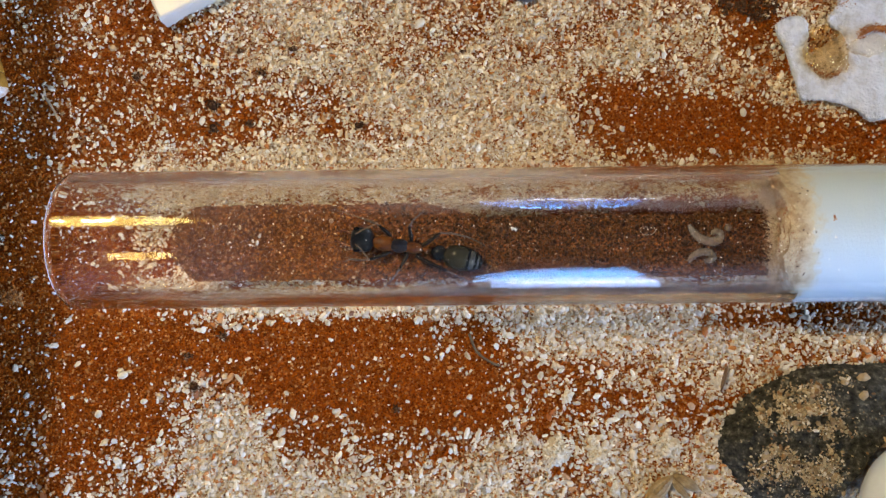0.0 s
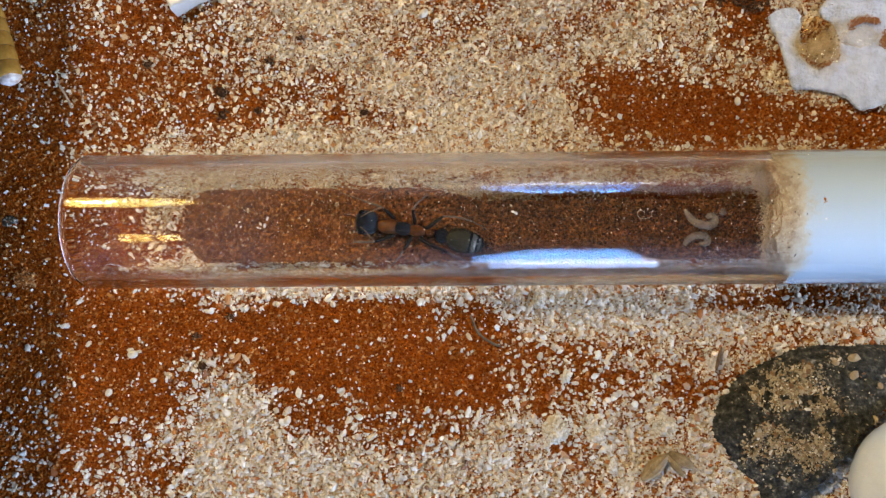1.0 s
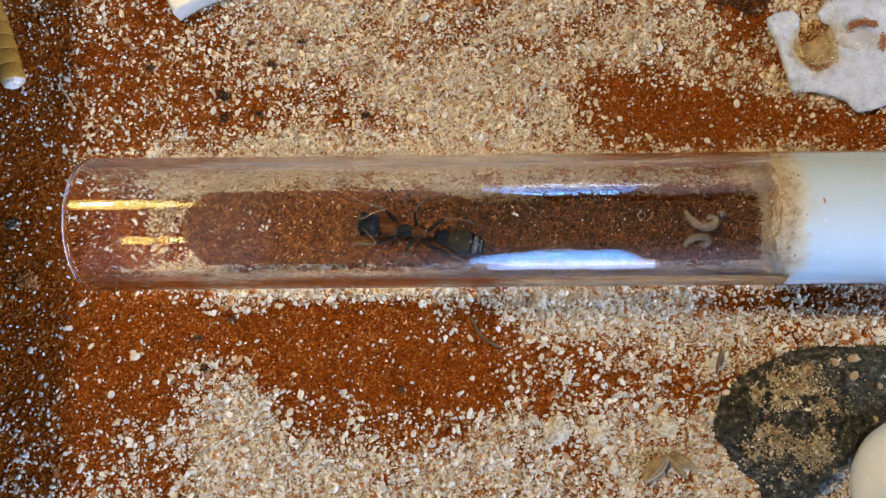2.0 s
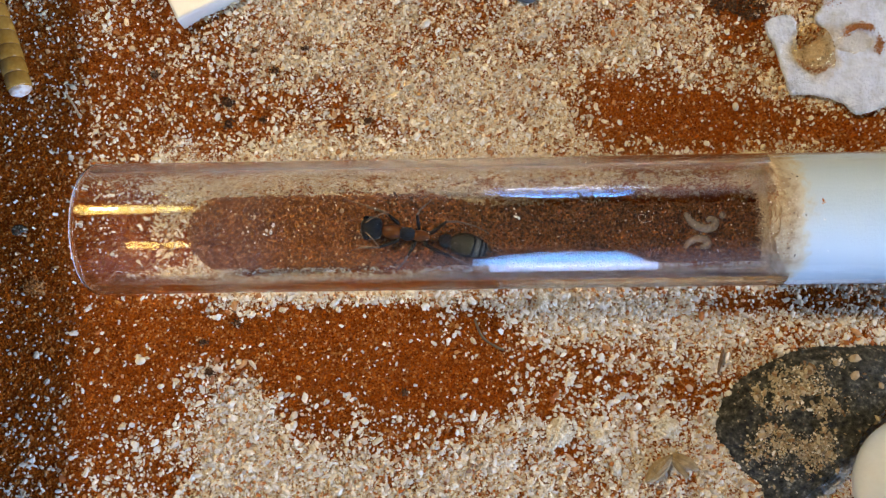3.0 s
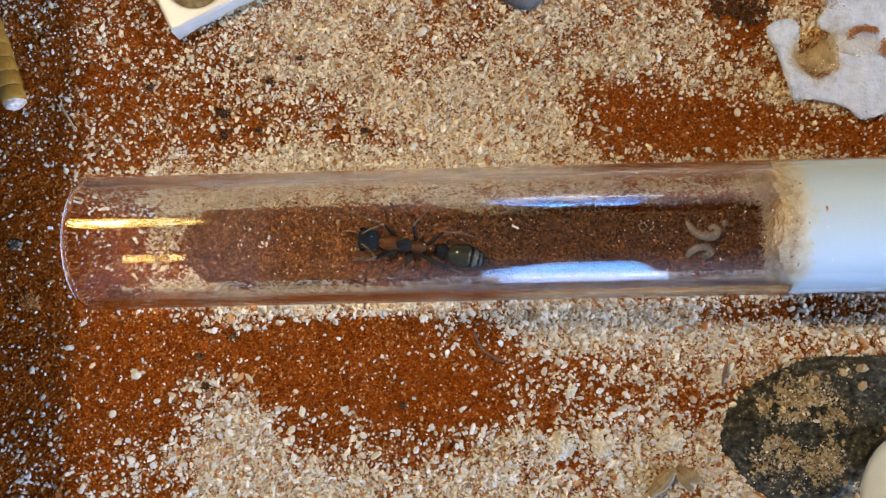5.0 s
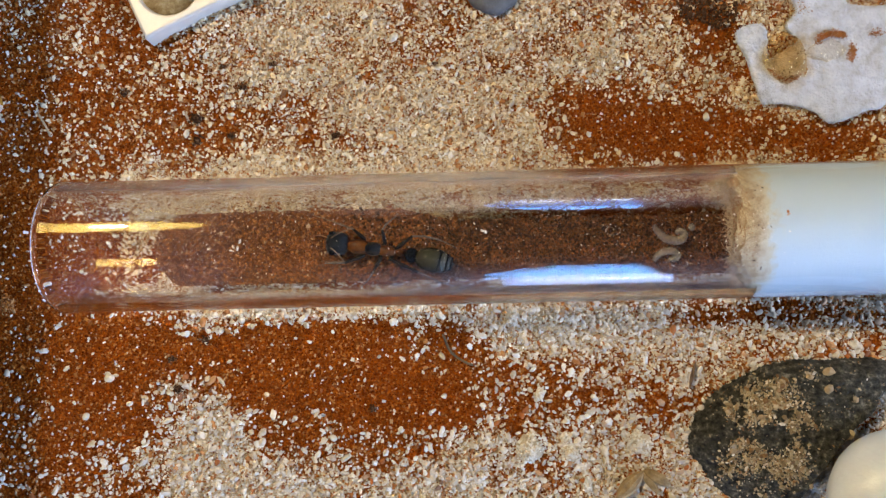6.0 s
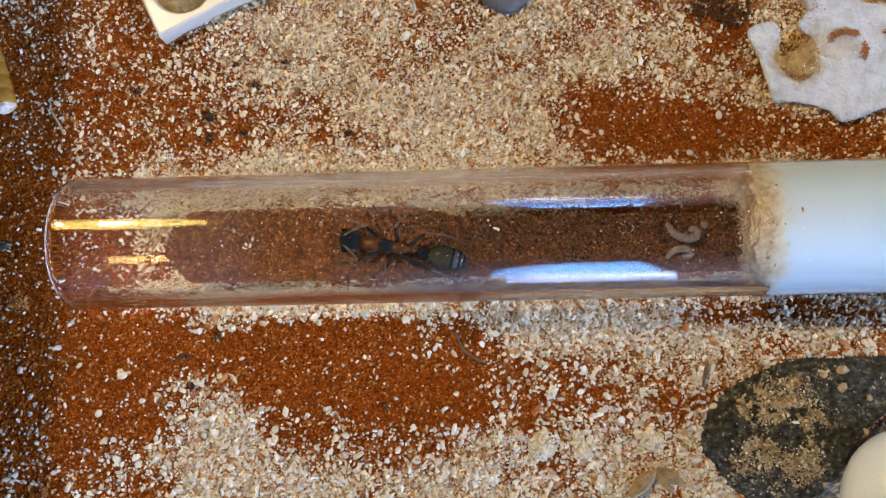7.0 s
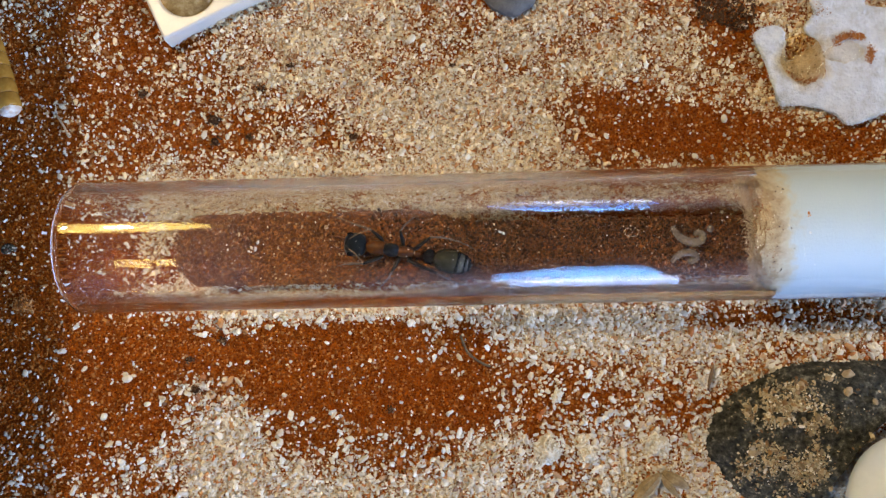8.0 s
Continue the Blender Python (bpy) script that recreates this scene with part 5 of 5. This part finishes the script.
bead = tagged(new("bead"), "tiny glossy greenish-brown snail shell", "shell")
line = [Vector((-51.0 + (1.1 - 0.085 * k) * math.cos(k * 0.55) * 0.6, 2.1 + (1.1 - 0.085 * k) * math.sin(k * 0.55) * 0.6, 0.9 + 0.055 * k)) * MM for k in range(13)]
part("whorl", spine(line, [r * MM for r in taper([0.62, 0.5, 0.3, 0.12], 13)], 10), surface("shell_gloss", [(0.42, (0.008, 0.007, 0.005)), (0.54, (0.05, 0.045, 0.03)), (0.62, (0.30, 0.28, 0.24)), (0.70, (0.5, 0.48, 0.44))], 1100, 0.1, 3000, 0.00003), bead)
part("core", ball(0.35 * MM, 0.35 * MM, 0.3 * MM, pose(-51.0 * MM, 2.1 * MM, 1.35 * MM)), M_DARK, bead)

M_HUSK = surface("oat_husk", [(0.3, (0.13, 0.08, 0.03)), (0.5, (0.28, 0.19, 0.085)), (0.7, (0.44, 0.34, 0.20))], 700, 0.4, 2600, 0.00006)


def build_seed(a, b, width, z, label, husk=None):
    """A ribbed grain husk from a to b (mm)."""
    husk = husk or M_HUSK
    seed = tagged(new("seed"), label, "seed", "seeds on the sand")
    a, b = Vector((*a, z)), Vector((*b, z))
    line = [(a.lerp(b, k / 14)) * MM for k in range(15)]
    rad = [width * MM * max(0.06, math.sin(math.pi * min(1, 0.04 + k / 14.6)) ** 0.7) for k in range(15)]
    part("kernel", spine(line, rad, 14, squash=0.6), husk, seed)
    side = (b - a).cross(Vector((0, 0, 1))).normalized()
    for o in (-0.55, 0.0, 0.55):
        rib = [(a.lerp(b, k / 14) + side * o * width * math.sin(math.pi * k / 14)) * MM + Vector((0, 0, rad[k] * 0.6 * math.cos(o))) for k in range(1, 14)]
        part("rib", spine(rib, [0.06 * MM] * 13, 5), husk, seed)


M_TWIG = surface("twig_bark", [(0.3, (0.07, 0.045, 0.025)), (0.7, (0.16, 0.11, 0.06))], 900, 0.7, 3500, 0.00005)
build_seed((30.6, -30.8), (34.0, -27.4), 1.0, 0.75, "pale brown oat seed husk on the sand")
build_seed((34.1, -27.3), (37.4, -29.4), 0.75, 0.6, "pale brown split oat husk on the sand")
build_seed((33.8, -27.8), (36.0, -30.4), 0.45, 0.7, "thin pale brown husk sliver on the sand")
build_seed((41.1, -14.1), (40.2, -17.4), 0.26, 0.5, "thin brown husk sliver beside the stone", surface("brown_sliver", [(0.3, (0.10, 0.05, 0.018)), (0.7, (0.22, 0.12, 0.05))], 900, 0.5, 3500, 0.00005))


def build_twig(points, r, label, bark=None):
    line = curve_points([Vector(p) * MM for p in points], 6)
    tagged(put("twig", spine(line, [r * MM * (1 + 0.2 * noise.noise(p * 900)) for p in line], 7), bark or M_TWIG), label, "twig", "twigs on the sand")


build_twig([(9.2, -10.0, 0.6), (9.9, -11.8, 0.6), (10.6, -12.7, 0.6), (12.0, -13.6, 0.6), (13.0, -14.0, 0.5)], 0.17, "thin dark bent twig on the sand")
build_twig([(-43.5, 17.5, 0.5), (-44.2, 19.0, 0.6), (-45.4, 20.8, 0.6)], 0.15, "pale thin rootlet on the sand", surface("pale_root", [(0.3, (0.30, 0.21, 0.13)), (0.7, (0.48, 0.38, 0.26))], 900, 0.6, 3500, 0.00005))

M_LUMP = surface("plaster_lump", [(0.3, (0.42, 0.33, 0.22)), (0.6, (0.62, 0.54, 0.42)), (0.75, (0.75, 0.70, 0.62))], 900, 0.85, 3200, 0.0002)
M_CAKED = grain_material("caked_grain", [(0.0, (0.82, 0.80, 0.76)), (0.5, (0.78, 0.72, 0.62)), (0.8, (0.66, 0.54, 0.38)), (1.0, (0.8, 0.8, 0.8))], 0.8)


def build_lump(x, y, r, h, seed):
    """A crumbly dome of small grains caked together."""
    lump = tagged(new("lump"), "crumbly whitish lump of caked sand", "lump", "caked lumps on the sand")
    z0 = float(ground_z(np.array(x), np.array(y)))
    part("core", ball(r * 0.75 * MM, r * 0.9 * MM, h * 0.8 * MM, pose(x * MM, y * MM, (z0 + 0.1) * MM, 0, 0, 30 * x), 0.3, 900, 3, x), M_LUMP, lump)
    rng = np.random.default_rng(seed)
    n = int(150 * r)
    a, q = rng.random(n) * 6.283, np.sqrt(rng.random(n))
    edge = 1 + 0.3 * np.sin(2 * a + seed) + 0.15 * np.sin(5 * a)
    places = np.stack([x + 0.85 * r * q * edge * np.cos(a), y + r * q * edge * np.sin(a), z0 + 0.15 + h * (1 - q ** 2) * (0.7 + 0.4 * rng.random(n))], 1)
    g = grains("crust", places * MM, (0.10 + 0.13 * rng.random(n)) * MM, M_CAKED, rng, 0.8, 0.5, 0.7)
    g.parent = lump
    g["kind"] = "stuff"


for k, (x, y, r, h) in enumerate(((18.1, -8.0, 1.0, 0.8), (21.4, -17.8, 0.8, 0.6), (19.9, -24.6, 2.0, 0.9), (25.2, -25.2, 1.3, 0.8), (33.8, -24.2, 1.6, 0.9), (24.6, -23.6, 0.8, 0.6), (27.0, -29.0, 0.8, 0.6))):
    build_lump(x, y, r, h, 300 + k)
for k, (x, y, r, h) in enumerate(((53.6, -31.0, 1.6, 1.2), (55.0, -29.2, 1.5, 1.3), (52.0, -33.2, 1.7, 1.0), (56.6, -27.2, 1.2, 1.2))):
    build_lump(x, y, r, h, 340 + k)
M_FLAKE = surface("clay_flake", [(0.35, (0.14, 0.045, 0.011)), (0.65, (0.24, 0.10, 0.034))], 700, 0.8, 3000, 0.0001)
M_FLAKE.node_tree.nodes["Principled BSDF"].inputs["Specular IOR Level"].default_value = 0.1
flake = tagged(new("clay_flake"), "beige crumbly clay flake on the red sand", "clay flake")
part("core", ball(1.1 * MM, 0.95 * MM, 0.3 * MM, pose(-49.2 * MM, -5.1 * MM, 0.0), 0.5, 700, 4), M_FLAKE, flake)
rng = np.random.default_rng(390)
a, q = rng.random(160) * 6.283, np.sqrt(rng.random(160))
bits = grains("crust", np.stack([-49.2 + 1.6 * q * np.cos(a), -5.1 + 1.4 * q * np.sin(a), 0.25 - 0.25 * q + 0.1 * rng.random(160)], 1) * MM, (0.09 + 0.12 * rng.random(160) ** 2) * MM, M_DUSTY, rng, 0.7, 0.6, 0.6)
bits.parent = flake
bits["kind"] = "stuff"
M_CRUMB = surface("dark_crumb", [(0.3, (0.020, 0.009, 0.004)), (0.7, (0.06, 0.028, 0.014))], 900, 1.0, 4000, 0.0002)
M_CRUMB.node_tree.nodes["Principled BSDF"].inputs["Specular IOR Level"].default_value = 0.05
for k, (x, y, r) in enumerate(((-4.7, 16.5, 0.65), (-23.5, 16.5, 0.75), (0.0, -19.3, 0.5), (-18.9, 17.0, 0.5), (-25.5, -16.5, 0.7), (-22.0, -10.2, 0.6), (8.7, 26.1, 0.35), (-13.2, 26.6, 0.45), (-26.3, -12.6, 0.6), (-23.8, 19.5, 1.0), (-17.3, 23.7, 0.6), (-20.1, 26.6, 0.45), (-33.7, 23.4, 0.6))):
    crumb = tagged(new("soil_crumb"), "dark brown soil crumb on the sand", "soil crumb", "soil crumbs on the sand")
    z0 = float(ground_z(np.array(x), np.array(y)))
    part("core", ball(r * 0.7 * MM, r * 0.6 * MM, r * 0.5 * MM, pose(x * MM, y * MM, (z0 + 0.25) * MM), 0.35, 1500, 3, x), M_CRUMB, crumb)
    rng = np.random.default_rng(400 + k)
    n = int(50 * r)
    a, q = rng.random(n) * 6.283, rng.random(n)
    bits = grains("coating", np.stack([x + 1.15 * r * q * np.cos(a), y + r * q * np.sin(a), z0 + 0.25 + 0.45 * r * (1 - q)], 1) * MM, (0.09 + 0.09 * rng.random(n)) * MM, M_SOIL, rng, 0.8, 0.5, 0.8)
    bits.parent = crumb
    bits["kind"] = "stuff"


# specks of dust on the glass and a chip of white husk in the tube
rng = np.random.default_rng(90)
a, x = radians(1) * rng.normal(0, 26, 260), -25 + 74 * rng.random(260)
specks = np.stack([x, tube_y(x) + 8.03 * np.sin(a), tube_z(x) + 8.03 * np.cos(a)], 1)
tagged(grains("dust_specks", specks * MM, (0.038 + 0.06 * rng.random(260) ** 3) * MM, M_CAKED, rng, 0.8, 1.0, 0.5, (OCT_V, OCT_F)), "tiny white dust specks on the glass tube", "dust", kind="stuff")
chips = np.array([(-17.4, 1.0, 3.6), (-17.2, 1.5, 3.6), (14.6, 2.9, 3.6), (14.95, 2.75, 3.6), (39.9, -1.9, 3.4), (-9.5, 4.3, 3.2)])
tagged(grains("pale_chips", chips * MM, np.array([0.26, 0.3, 0.22, 0.2, 0.2, 0.2]) * MM, M_CAKED, rng, 0.5, 1.2, 0.5), "few white chips on the red sand in the tube", "chips", kind="stuff")


M_COARSE = surface("coarse_grain", [(0.3, (0.56, 0.48, 0.37)), (0.7, (0.74, 0.69, 0.60))], 700, 0.5, 2600, 0.00006)


lint = curve_points([Vector((30.2 + 0.7 * math.cos(a) + 0.12 * a, 2.4 + 0.55 * math.sin(a), 4.1 + 0.06 * a)) * MM for a in (0.9 * k for k in range(9))], 4)
tagged(put("lint", spine(lint, [0.015 * MM] * len(lint), 5), M_CAKED), "tiny curled white fibre on the tube's sand", "fibre")


def build_sand_pebble(x, y, r, seed):
    """A rounded pale grain larger than its neighbours."""
    z = float(ground_z(np.array(x), np.array(y))) + 0.22
    tagged(put("sand_pebble", ball(r * 1.15 * MM, r * 0.85 * MM, r * 0.6 * MM, pose(x * MM, y * MM, z * MM, 0, 0, 47 * seed), 0.22, 900, 3, seed * 3.1), M_COARSE),
           "larger smooth pale grain lying on the sand", "grain", "larger grains on the sand")


BIG_GRAINS = ((3.2, 30.0, 0.62), (44.3, 17.8, 0.5), (40.3, 12.9, 0.42), (-34.5, -15.0, 0.6), (-37.5, -19.9, 0.45), (-48.6, -14.1, 0.42), (-45.1, 22.1, 0.42),
              (1.9, 14.4, 0.45), (3.6, -22.0, 0.4), (32.7, -17.9, 0.4), (-5.1, -23.0, 0.45), (-31.7, -18.3, 0.4), (15.8, 25.6, 0.4), (28.8, 15.8, 0.35))
for k, (x, y, r) in enumerate(BIG_GRAINS):
    build_sand_pebble(x, y, r, k + 1)


def motions():
    # the feelers stir a little; everything else is still
    for (hinge, base), swing in zip(feelers, (2.0, -3.0)):
        walk(hinge, [(t, Matrix.Translation(base) @ pose(0, 0, 0, 0, 0, swing * k)) for t, k in ((0.0, 1.0), (1.5, 0.4), (3.5, 0.9), (5.5, -0.4), (6.5, 0.3), (8.0, 0.0))])


motions()
